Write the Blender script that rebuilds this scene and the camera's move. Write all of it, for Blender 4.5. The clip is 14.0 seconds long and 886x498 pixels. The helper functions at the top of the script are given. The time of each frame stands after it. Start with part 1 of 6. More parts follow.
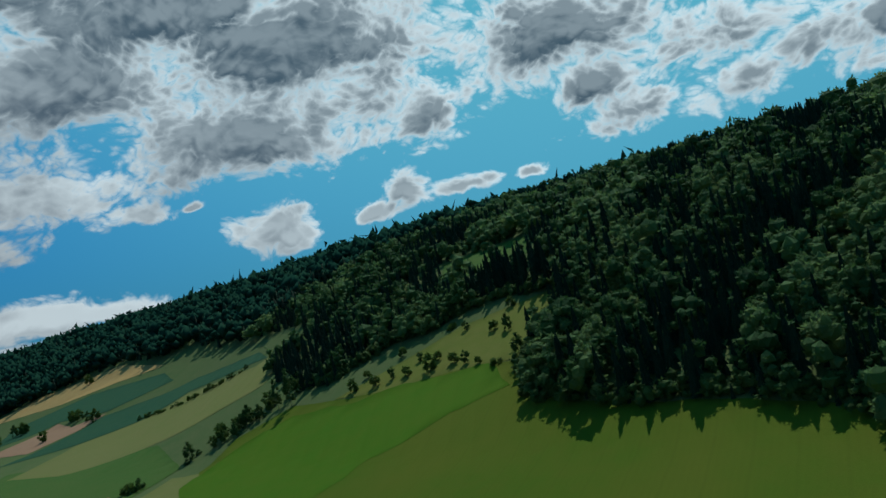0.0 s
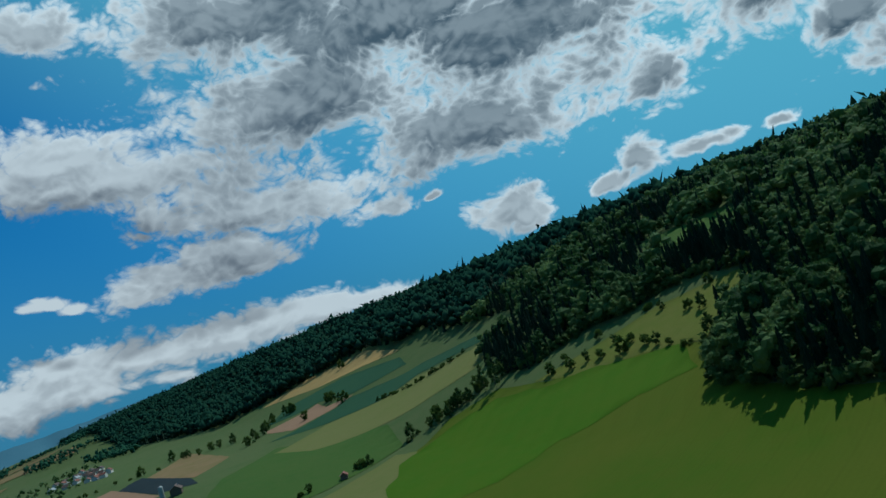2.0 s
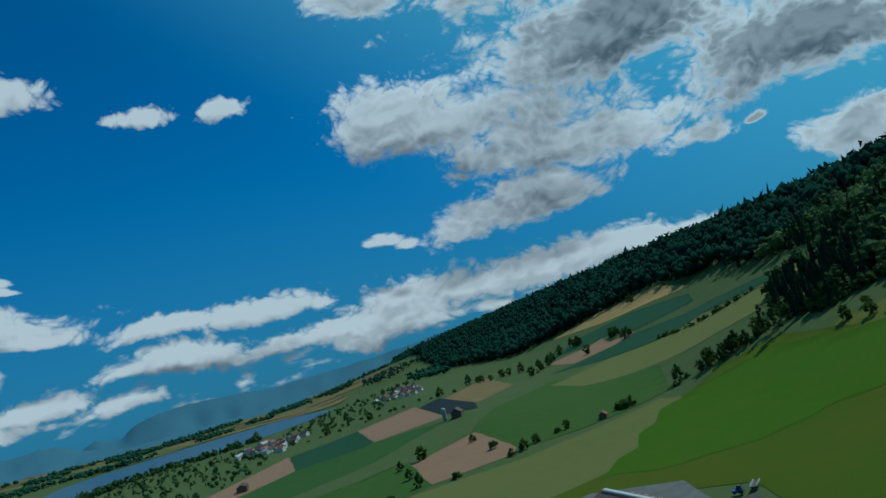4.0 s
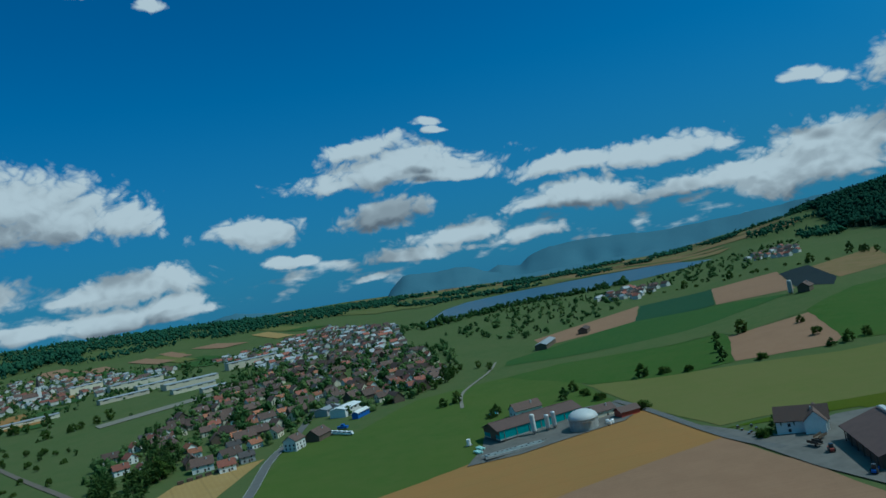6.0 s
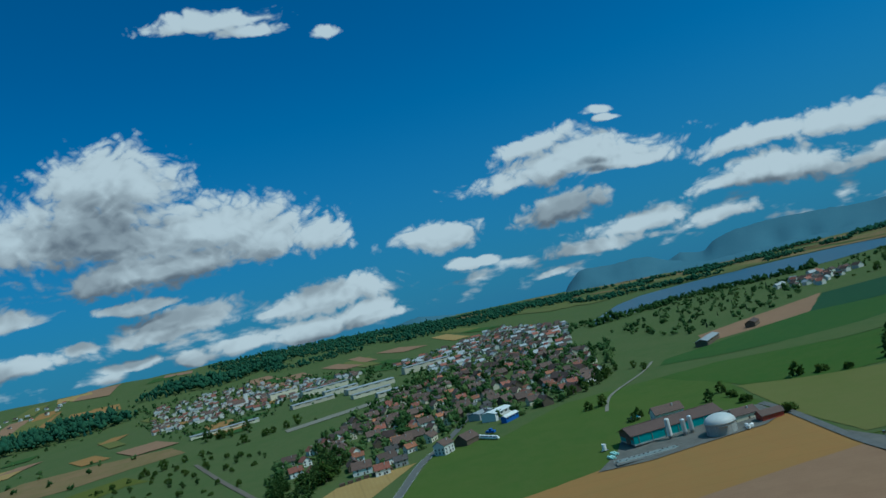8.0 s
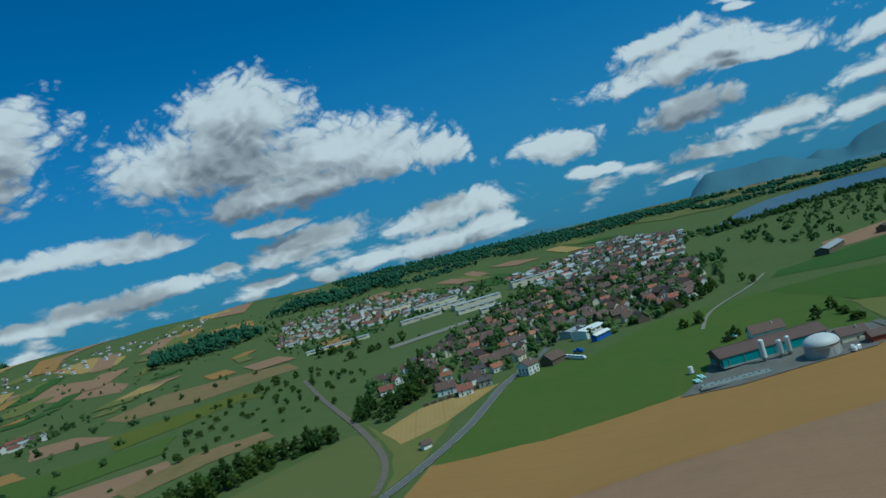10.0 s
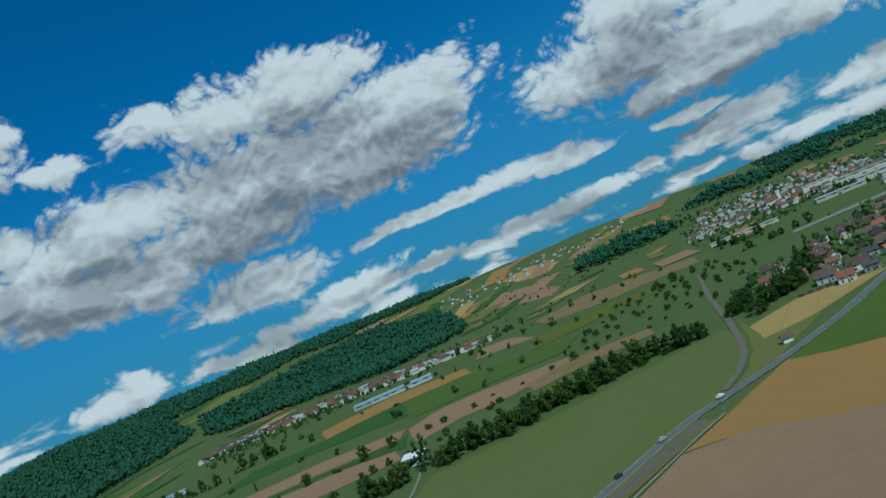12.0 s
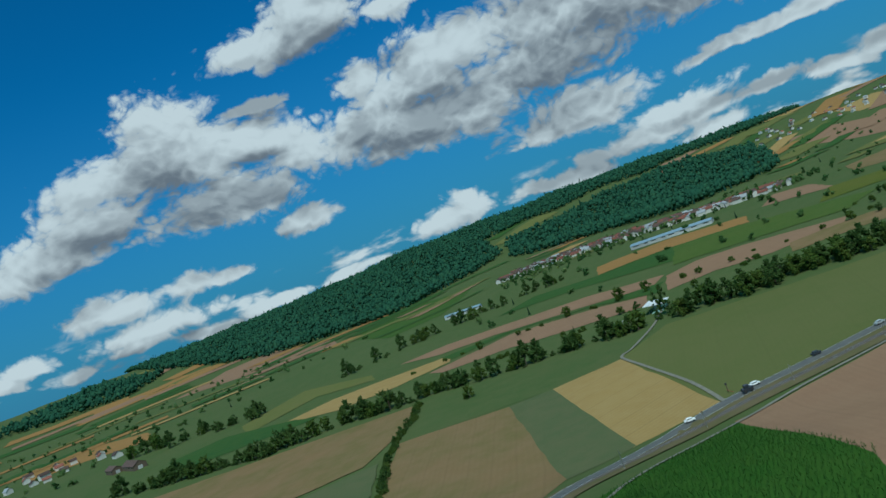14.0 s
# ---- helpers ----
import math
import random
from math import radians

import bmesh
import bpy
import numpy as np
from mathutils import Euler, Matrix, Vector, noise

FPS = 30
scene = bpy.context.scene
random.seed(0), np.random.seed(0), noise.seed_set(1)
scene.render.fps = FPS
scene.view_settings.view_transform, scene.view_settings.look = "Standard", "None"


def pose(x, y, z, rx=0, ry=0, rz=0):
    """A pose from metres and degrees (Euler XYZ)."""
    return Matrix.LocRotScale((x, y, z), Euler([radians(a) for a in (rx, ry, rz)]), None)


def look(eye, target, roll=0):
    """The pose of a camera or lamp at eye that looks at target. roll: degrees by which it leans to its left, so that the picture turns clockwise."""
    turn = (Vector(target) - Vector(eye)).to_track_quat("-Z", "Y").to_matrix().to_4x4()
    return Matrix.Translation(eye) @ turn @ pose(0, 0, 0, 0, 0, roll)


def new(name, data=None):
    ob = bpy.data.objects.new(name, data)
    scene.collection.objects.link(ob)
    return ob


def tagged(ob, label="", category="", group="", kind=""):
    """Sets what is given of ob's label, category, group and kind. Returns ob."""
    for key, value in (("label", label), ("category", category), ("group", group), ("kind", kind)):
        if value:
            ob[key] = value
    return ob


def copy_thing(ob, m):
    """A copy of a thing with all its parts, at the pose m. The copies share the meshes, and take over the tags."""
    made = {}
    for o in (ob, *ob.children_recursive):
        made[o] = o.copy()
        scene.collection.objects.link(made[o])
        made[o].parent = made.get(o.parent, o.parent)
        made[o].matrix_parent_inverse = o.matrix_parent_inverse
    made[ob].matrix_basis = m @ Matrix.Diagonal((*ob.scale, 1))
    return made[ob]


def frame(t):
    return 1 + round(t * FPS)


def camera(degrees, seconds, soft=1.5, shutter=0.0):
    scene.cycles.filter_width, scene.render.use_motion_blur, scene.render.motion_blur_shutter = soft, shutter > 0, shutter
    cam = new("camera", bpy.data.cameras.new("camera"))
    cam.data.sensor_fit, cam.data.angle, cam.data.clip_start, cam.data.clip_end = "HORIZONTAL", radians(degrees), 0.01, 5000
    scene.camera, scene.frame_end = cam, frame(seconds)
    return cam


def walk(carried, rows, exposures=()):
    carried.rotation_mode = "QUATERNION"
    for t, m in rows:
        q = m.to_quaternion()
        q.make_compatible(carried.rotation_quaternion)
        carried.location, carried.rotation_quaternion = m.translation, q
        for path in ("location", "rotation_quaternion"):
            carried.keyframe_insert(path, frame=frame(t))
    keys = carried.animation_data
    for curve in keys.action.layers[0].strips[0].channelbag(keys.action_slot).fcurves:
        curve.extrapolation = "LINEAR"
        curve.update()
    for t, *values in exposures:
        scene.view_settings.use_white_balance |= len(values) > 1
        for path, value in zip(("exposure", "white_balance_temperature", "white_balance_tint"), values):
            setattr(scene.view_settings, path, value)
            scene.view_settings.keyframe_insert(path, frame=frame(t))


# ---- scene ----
cam = camera(62.5, 14.0)
# seconds, place in metres, turn in degrees
PATH = [
    (0.0, -79.53, -104.42, 105.82, 92.670, 13.632, 9.908),
    (0.5, -71.63, -104.79, 105.42, 93.944, 14.669, 11.576),
    (1.0, -61.83, -106.03, 104.59, 95.542, 15.292, 16.023),
    (1.5, -51.43, -107.48, 104.05, 96.332, 16.235, 22.412),
    (2.0, -42.28, -107.35, 104.08, 95.884, 16.887, 29.311),
    (2.2, -39.14, -106.22, 103.87, 96.206, 17.156, 31.995),
    (4.3, -25.06, -56.98, 95.04, 96.727, 13.920, 59.025),
    (4.5, -21.42, -51.64, 95.03, 95.876, 12.963, 62.556),
    (5.0, -11.68, -38.57, 96.22, 94.001, 11.461, 70.791),
    (5.5, -1.46, -28.20, 97.70, 92.857, 10.592, 78.631),
    (6.0, 8.92, -19.81, 99.58, 92.046, 10.364, 84.924),
    (6.5, 19.51, -10.29, 101.32, 92.080, 10.747, 90.473),
    (7.0, 27.88, -0.30, 101.73, 93.848, 11.759, 94.955),
    (7.2, 29.71, 3.03, 101.78, 94.549, 12.478, 96.027),
    (9.5, -2.69, 30.61, 98.59, 91.301, 14.565, 105.673),
    (10.0, -4.88, 37.66, 97.91, 90.429, 15.529, 109.293),
    (10.5, -4.51, 47.17, 96.73, 90.940, 17.159, 116.016),
    (11.0, -3.43, 59.45, 95.06, 91.794, 18.915, 122.515),
    (11.5, -5.17, 76.09, 92.19, 93.777, 21.596, 133.714),
    (12.0, -11.74, 93.05, 90.84, 94.003, 23.191, 144.178),
    (12.5, -21.02, 108.98, 89.84, 92.684, 22.835, 152.695),
    (13.0, -29.51, 122.77, 89.60, 90.775, 22.078, 159.836),
    (13.5, -36.78, 135.02, 90.27, 89.301, 21.794, 165.450),
    (14.0, -43.13, 146.87, 90.45, 90.247, 20.782, 170.326),
]
walk(cam, [(t, pose(x, y, z, rx, ry, rz)) for t, x, y, z, rx, ry, rz in PATH], [(0, -0.25, 5900, 4), (2.0, -0.3, 5700, 3), (4.5, -0.48, 5350, -3), (7.0, -0.42, 5350, -3), (9.5, -0.3, 5500, -2), (14, -0.2, 5700, -1)])

# ---- world and light ----
SUN_AZ, SUN_EL = 15.0, 55.0   # degrees east of +y, and above the horizon
SUN_WAY = Vector((math.sin(radians(SUN_AZ)) * math.cos(radians(SUN_EL)), math.cos(radians(SUN_AZ)) * math.cos(radians(SUN_EL)), math.sin(radians(SUN_EL))))
sun = new("sun", bpy.data.lights.new("sun", "SUN"))
sun.data.energy, sun.data.angle, sun.data.color = 3.3, radians(0.53), (1.0, 0.95, 0.86)
sun.matrix_world = look(SUN_WAY * 900, (0, 0, 0))
world = bpy.data.worlds.new("world")
scene.world = world
world.use_nodes = True
wn, wl = world.node_tree.nodes, world.node_tree.links
wn.clear()


def node(tree, kind, *ins, op=None):
    """A node with its first inputs set or linked; returns its first output."""
    n = tree.nodes.new(kind)
    if op:
        n.operation = op
    for socket, value in zip(n.inputs, ins):
        if value is None:
            continue
        if isinstance(value, bpy.types.NodeSocket):
            tree.links.new(value, socket)
        else:
            socket.default_value = value
    return n.outputs[0]


def maths(tree, op, *ins):
    return node(tree, "ShaderNodeMath", *ins, op=op)


def ramp(tree, value, lo, hi, a=0.0, b=1.0):
    n = tree.nodes.new("ShaderNodeMapRange")
    n.interpolation_type = "SMOOTHSTEP"
    for k, v in zip(range(5), (value, lo, hi, a, b)):
        if isinstance(v, bpy.types.NodeSocket):
            tree.links.new(v, n.inputs[k])
        else:
            n.inputs[k].default_value = v
    return n.outputs[0]


def blend(tree, fac, a, b, how="MIX"):
    n = tree.nodes.new("ShaderNodeMix")
    n.data_type, n.blend_type = "RGBA", how
    for k, v in ((0, fac), (6, a), (7, b)):
        if isinstance(v, bpy.types.NodeSocket):
            tree.links.new(v, n.inputs[k])
        else:
            n.inputs[k].default_value = v if k == 0 else (*v, 1)
    return n.outputs[2]


# cumulus clouds: each one a patch of the sky by bearing, height, half width and half height, in degrees; noise gives them their billows
banks = bpy.data.node_groups.new("cumulus", "ShaderNodeTree")
banks.interface.new_socket("place", in_out="INPUT", socket_type="NodeSocketVector")
banks.interface.new_socket("thickness", in_out="OUTPUT", socket_type="NodeSocketFloat")
banks.interface.new_socket("mass", in_out="OUTPUT", socket_type="NodeSocketFloat")
b_in, b_out = banks.nodes.new("NodeGroupInput"), banks.nodes.new("NodeGroupOutput")
flat = node(banks, "ShaderNodeVectorMath", b_in.outputs[0], (1.0, 1.4, 1.0), op="MULTIPLY")
swirl = banks.nodes.new("ShaderNodeTexNoise")
swirl.inputs["Scale"].default_value, swirl.inputs["Detail"].default_value, swirl.inputs["Roughness"].default_value = 0.11, 3.0, 0.5
banks.links.new(flat, swirl.inputs["Vector"])
push = node(banks, "ShaderNodeVectorMath", node(banks, "ShaderNodeVectorMath", swirl.outputs["Color"], (0.5, 0.5, 0.5), op="SUBTRACT"), (5.0, 2.6, 0.0), op="MULTIPLY")
warped = node(banks, "ShaderNodeVectorMath", b_in.outputs[0], push, op="ADD")
depth = [None]


def cloud(az, el, wide, high, thin=0.0):
    """A rounded head with a flatter base; thin: how little stuff it holds."""
    wide, high = wide * (1 + thin), high * (1 + thin)
    n = banks.nodes.new("ShaderNodeVectorMath")
    n.operation = "MULTIPLY_ADD"
    banks.links.new(warped, n.inputs[0])
    n.inputs[1].default_value, n.inputs[2].default_value = (1 / wide, 1 / high, 0), (-az / wide, -el / high, 0)
    folded = node(banks, "ShaderNodeVectorMath", n.outputs[0], node(banks, "ShaderNodeVectorMath", n.outputs[0], (-1.0, -1.45, 0.0), op="MULTIPLY"), op="MAXIMUM")
    far_out = node(banks, "ShaderNodeVectorMath", folded, op="LENGTH").node.outputs["Value"]
    far_out = maths(banks, "ADD", far_out, thin) if thin else far_out
    depth[0] = far_out if depth[0] is None else node(banks, "ShaderNodeMath", depth[0], far_out, 0.4, op="SMOOTH_MIN")


cloud(-23.9, 9.9, 2.8, 2.2, 0.45)
cloud(-23.7, 7.3, 2.2, 1.1, 0.45)
cloud(-20.5, 10, 4, 2.3, 0.45)
cloud(-16, 9, 2.7, 1.7, 0.45)
cloud(-14.2, 12.6, 4.9, 2.7, 0.45)
cloud(-8.4, 8.9, 4.6, 1.8, 0.45)
cloud(-5.2, 11.9, 3.2, 1.9)
cloud(-3, 16.2, 6.8, 4.3)
cloud(1.2, 6.6, 1.2, 0.5)
cloud(6.5, 6.9, 2.5, 0.7)
cloud(7.9, 13.1, 3.1, 2.6, 0.45)
cloud(9.6, 19.8, 5.4, 4.6, 0.45)
cloud(10.5, 7.5, 1.6, 1.4)
cloud(13.5, 6.4, 1.6, 0.7)
cloud(14.7, 15.4, 6.3, 4.7, 0.45)
cloud(18, 20.2, 9.9, 5.4)
cloud(21.3, 6.7, 2.6, 1.8)
cloud(22.6, 13.8, 8.8, 3.2)
cloud(26.2, 23.9, 11.4, 4.3)
cloud(26.8, 9.8, 0.9, 0.4)
cloud(30.7, 9.7, 2.1, 0.8, 0.45)
cloud(34.4, 3.6, 2.4, 0.7)
cloud(34.7, 19.2, 10.4, 3.9)
cloud(35.2, 11.8, 5.9, 1.8, 0.45)
cloud(37, 26, 10.2, 3.9)
cloud(38.5, 3.6, 5.1, 1.1)
cloud(40.6, 15.3, 5.9, 2.1, 0.45)
cloud(41.9, 13.2, 6, 1.9)
cloud(42.1, 4.1, 3.3, 0.8)
cloud(42.9, 8.7, 4.3, 1.5)
cloud(45, 9.4, 3.7, 1.7)
cloud(45.1, 10.6, 3, 1.2)
cloud(45.4, 3.7, 6.4, 1.6)
cloud(46.5, 4, 3.7, 1)
cloud(48.6, 8.8, 3.9, 1.5)
cloud(49.7, 16.6, 6.7, 1.6)
cloud(51.3, 3.9, 3, 1.1)
cloud(52.9, 18.5, 5.2, 2.1)
cloud(52.9, 27.2, 4.2, 1.7)
cloud(53.9, 16.9, 3.1, 1.1)
cloud(54.7, 8.7, 1, 0.5)
cloud(55.4, 2.4, 3.5, 0.8)
cloud(56.2, 4.6, 3.6, 1.3)
cloud(56.3, 3.2, 5.1, 1.7)
cloud(56.3, 9.2, 1.5, 0.5)
cloud(59.6, 2.3, 2.5, 1.7)
cloud(60.4, 3.3, 5.6, 1)
cloud(65.5, 21.4, 1.6, 0.8)
cloud(65.8, 3.1, 3.7, 0.8)
cloud(67, 6.3, 3.6, 1.1)
cloud(72.9, 4.1, 4.4, 1)
cloud(72.9, 21.6, 2.7, 0.7)
cloud(73.3, 6.7, 3.8, 0.8)
cloud(76, 4, 2.9, 0.7)
cloud(77.8, 1.9, 2.4, 0.7)
cloud(82.8, 2.9, 3.4, 0.9)
cloud(83.3, 7.6, 3.2, 0.6)
cloud(84.1, 23.6, 4.3, 1.2)
cloud(84.2, 11.1, 0.7, 0.3)
cloud(84.3, 11.7, 0.8, 0.3)
cloud(86.4, 1.9, 3.9, 0.7)
cloud(87.3, 24.4, 1.9, 0.8)
cloud(87.7, 8.6, 6.9, 1.2)
cloud(88.7, 5.3, 3.2, 1.2)
cloud(90.2, 10.6, 3.2, 0.8)
cloud(90.3, 0.6, 1.4, 0.4)
cloud(92.6, 8.1, 2.1, 0.7)
cloud(95.2, 3, 1.2, 0.4)
cloud(96.4, 3, 1.3, 0.4)
cloud(97.1, 3.3, 0.9, 0.4)
cloud(97.7, 5.2, 2.2, 0.9)
cloud(98.9, 5.6, 1.7, 0.9)
cloud(99.2, 5.6, 2.5, 0.9)
cloud(103.7, 22.6, 1.1, 0.5)
cloud(105.3, 0.7, 2.3, 0.5)
cloud(105.8, 1.4, 2.2, 0.6)
cloud(107.2, 7.6, 2.3, 1.4)
cloud(107.8, 3.3, 3, 0.8)
cloud(107.9, 2.8, 4.2, 1.1)
cloud(109.4, 23.6, 2.2, 0.6)
cloud(110.3, 0.9, 2.7, 0.6)
cloud(110.7, 1.3, 2.3, 0.5)
cloud(111.2, 2.8, 2.2, 0.4)
cloud(111.4, 8.3, 4.5, 1.9)
cloud(112.5, 24.6, 4.5, 0.8)
cloud(114.4, 0.9, 2.5, 0.6)
cloud(115.2, 1.3, 2.4, 0.5)
cloud(117.2, 3.2, 2.8, 1)
cloud(117.4, 9.9, 7.5, 2.3)
cloud(118.1, 3.7, 3.8, 0.9)
cloud(118.3, 0.9, 1.4, 0.5)
cloud(120.4, 5.2, 1.6, 0.4)
cloud(120.5, 3, 3, 0.7)
cloud(121.1, 7.5, 6.2, 1.4)
cloud(121.6, 14.1, 4.5, 2.2)
cloud(122.3, 5.4, 1.9, 0.5)
cloud(122.9, 1.4, 2.2, 0.4)
cloud(125.1, 3, 1.2, 0.5)
cloud(125.5, 11, 6.6, 2.6)
cloud(129.3, 2.6, 4.1, 0.9)
cloud(130.9, 5.9, 3.3, 0.6)
cloud(134.4, 6.4, 5.1, 0.7)
cloud(135.6, 2.7, 1.8, 0.7)
cloud(139, 2.1, 1.8, 0.6)
cloud(142.1, 14.9, 6.5, 3.3)
cloud(142.9, 6.4, 6.2, 0.5)
cloud(143.2, 2.8, 2.1, 0.5)
cloud(143.6, 2.6, 1.6, 0.4)
cloud(144.8, 12, 6.6, 3)
cloud(147.7, 18.7, 5.1, 2.5)
cloud(147.8, 1.7, 2, 0.6)
cloud(148.6, 3, 2.9, 0.7)
cloud(150.2, 3.8, 3.6, 0.8)
cloud(150.9, 3.6, 1.7, 0.5)
cloud(152.6, 2.6, 2.1, 1)
cloud(153.3, 13.7, 9.3, 3.1)
cloud(153.4, 2.6, 3.5, 0.8)
cloud(155.3, 18.9, 4.2, 2.5)
cloud(156, 6.3, 4.2, 1.8)
cloud(158.2, 1.7, 2, 0.6)
cloud(158.9, 10.7, 7, 2.6)
cloud(159.1, 5.6, 3.5, 1.2)
cloud(160, 20.1, 2.6, 1.7)
cloud(162.3, 1.7, 1.8, 0.6)
cloud(164.8, 14.3, 4.5, 2.2)
cloud(166.9, 9.2, 6.2, 2.2)
cloud(167, 18.5, 2.3, 0.8)
cloud(167.4, 18.9, 2.3, 0.6)
cloud(167.8, 2.2, 2.7, 1)
cloud(168.5, 12.9, 4.5, 1.4)
cloud(170.3, 1.9, 1.6, 0.8)
cloud(171.7, 14.5, 2, 1.4)
cloud(171.7, 21.6, 2.1, 1.1)
cloud(172.6, 10.9, 6.6, 1.9)
cloud(173.4, 19.2, 3.5, 1.7)
cloud(173.8, 20.5, 3.1, 2)
cloud(176.7, 1.1, 2.4, 0.5)
cloud(177.1, 19, 2.6, 1.5)
cloud(177.5, 19.2, 3.5, 1.3)
cloud(177.7, 11, 2.7, 1.6)
cloud(179, 6.1, 2.4, 0.9)
cloud(180.5, 15.4, 1.8, 0.6)
cloud(181.5, 12.7, 2.8, 1.5)
cloud(183.5, 1.3, 2.3, 0.6)
cloud(184.6, 9.3, 4.6, 2.2)
cloud(186.3, 12.9, 5.7, 2.5)
cloud(186.5, 4.1, 1.8, 0.5)
cloud(186.9, 15.7, 3.5, 2.2)
cloud(188.5, 1, 2.2, 0.5)
cloud(189.4, 4.3, 2.2, 0.8)
cloud(191.7, 12.8, 3.7, 1.6)
cloud(192.2, 2.2, 3.6, 0.8)
cloud(193.3, 10.4, 3.9, 2.1)
cloud(193.6, 1.5, 2.1, 0.5)
cloud(194.3, 4.1, 2.8, 1)
cloud(196.8, 9.1, 4.3, 1.7)
cloud(197.6, 1.2, 1.6, 0.6)
cloud(199.6, 8.4, 2.5, 1.4)
cloud(200.4, 2.6, 1.8, 0.7)
cloud(202, 2, 1.5, 0.6)


def swell(scale, detail, vec, rough=0.5):
    n = banks.nodes.new("ShaderNodeTexNoise")
    n.inputs["Scale"].default_value, n.inputs["Detail"].default_value, n.inputs["Roughness"].default_value = scale, detail, rough
    banks.links.new(vec, n.inputs["Vector"])
    return n.outputs[0]


def puffs(scale, much):
    """Rounded bumps with creases between them."""
    return maths(banks, "MULTIPLY", maths(banks, "SUBTRACT", maths(banks, "ABSOLUTE", maths(banks, "SUBTRACT", swell(scale, 0.0, squat), 0.5)), 0.085), 5.0 * much)


# broad swells, rounded heads from large to small, and a fray along the edge
squat = node(banks, "ShaderNodeVectorMath", warped, (1.0, 1.3, 1.0), op="MULTIPLY")
broad = maths(banks, "MULTIPLY", maths(banks, "SUBTRACT", swell(0.17, 2.0, flat), 0.5), 1.3)
heads = maths(banks, "ADD", puffs(0.34, 0.26), puffs(0.80, 0.24))
knobs = maths(banks, "ADD", puffs(1.7, 0.12), puffs(3.6, 0.055))
fray = maths(banks, "MULTIPLY", maths(banks, "SUBTRACT", swell(1.1, 6.0, flat, 0.58), 0.5), 0.34)
# a broken belt of small far clouds low over the horizon
lay = banks.nodes.new("ShaderNodeSeparateXYZ")
banks.links.new(b_in.outputs[0], lay.inputs[0])
streak = swell(0.32, 6.0, node(banks, "ShaderNodeVectorMath", b_in.outputs[0], (0.8, 2.1, 1.0), op="MULTIPLY"))
low = maths(banks, "MULTIPLY", ramp(banks, lay.outputs[1], -1.0, 1.0), ramp(banks, lay.outputs[1], 5.0, 2.0))
belt = maths(banks, "SUBTRACT", maths(banks, "MULTIPLY", maths(banks, "ADD", maths(banks, "MULTIPLY", maths(banks, "SUBTRACT", streak, 0.5), 4.0), 0.12), low), 0.2)
mass = maths(banks, "ADD", maths(banks, "SUBTRACT", 1.36, depth[0]), maths(banks, "ADD", broad, heads))
banks.links.new(maths(banks, "MAXIMUM", maths(banks, "ADD", maths(banks, "ADD", mass, knobs), fray), belt), b_out.inputs[0])
banks.links.new(maths(banks, "MAXIMUM", maths(banks, "ADD", mass, maths(banks, "MULTIPLY", knobs, 0.45)), belt), b_out.inputs[1])

wt = world.node_tree
way = wn.new("ShaderNodeTexCoord").outputs["Generated"]
sep = wn.new("ShaderNodeSeparateXYZ")
wl.new(way, sep.inputs[0])
# bearing counted from the west, where the view lies, so that the seam is behind
bearing = maths(wt, "ADD", maths(wt, "MULTIPLY", maths(wt, "ARCTAN2", maths(wt, "MULTIPLY", sep.outputs[1], -1.0), maths(wt, "MULTIPLY", sep.outputs[0], -1.0)), 57.2958), 90.0)
rise = maths(wt, "MULTIPLY", maths(wt, "ARCSINE", sep.outputs[2]), 57.2958)
spot = wn.new("ShaderNodeCombineXYZ")
wl.new(bearing, spot.inputs[0])
wl.new(rise, spot.inputs[1])


def thickness(place):
    g = wn.new("ShaderNodeGroup")
    g.node_tree = banks
    wl.new(place, g.inputs[0])
    return g.outputs


here, mass_here = thickness(spot.outputs[0])
# towards the sun from here: up, and sideways to its bearing
above = thickness(node(wt, "ShaderNodeVectorMath", spot.outputs[0], (-1.4, 3.6, 0.0), op="ADD"))[1]
near_by = thickness(node(wt, "ShaderNodeVectorMath", spot.outputs[0], (-0.5, 0.9, 0.0), op="ADD"))[1]
cover = ramp(wt, here, 0.0, 0.6)
shade = ramp(wt, above, -0.2, 1.15)
relief = ramp(wt, maths(wt, "SUBTRACT", near_by, mass_here), -0.55, 0.55)
toward = node(wt, "ShaderNodeVectorMath", way, tuple(SUN_WAY), op="DOT_PRODUCT").node.outputs["Value"]
backlit = ramp(wt, toward, 0.3, 0.75)
core = ramp(wt, maths(wt, "ADD", maths(wt, "MULTIPLY", here, 0.35), maths(wt, "MULTIPLY", mass_here, 0.65)), 0.22, 1.0)
flank = maths(wt, "ADD", maths(wt, "MULTIPLY", shade, 0.62), maths(wt, "MULTIPLY", relief, 0.38))
dim = blend(wt, backlit, flank, maths(wt, "ADD", maths(wt, "MULTIPLY", core, 0.78), maths(wt, "MULTIPLY", relief, 0.22)))
lit = blend(wt, backlit, (0.69, 0.73, 0.73), (1.0, 1.08, 1.08))
cloud_light = blend(wt, dim, lit, blend(wt, backlit, (0.17, 0.19, 0.215), (0.070, 0.105, 0.138)))
sky = wn.new("ShaderNodeTexSky")
sky.sky_type, sky.sun_disc, sky.sun_elevation, sky.sun_rotation = "NISHITA", False, radians(SUN_EL), radians(SUN_AZ)
sky.altitude, sky.air_density, sky.dust_density, sky.ozone_density = 400, 1.0, 0.3, 4.0
clear = blend(wt, 1.0, sky.outputs[0], (0.012, 0.064, 0.091), "MULTIPLY")
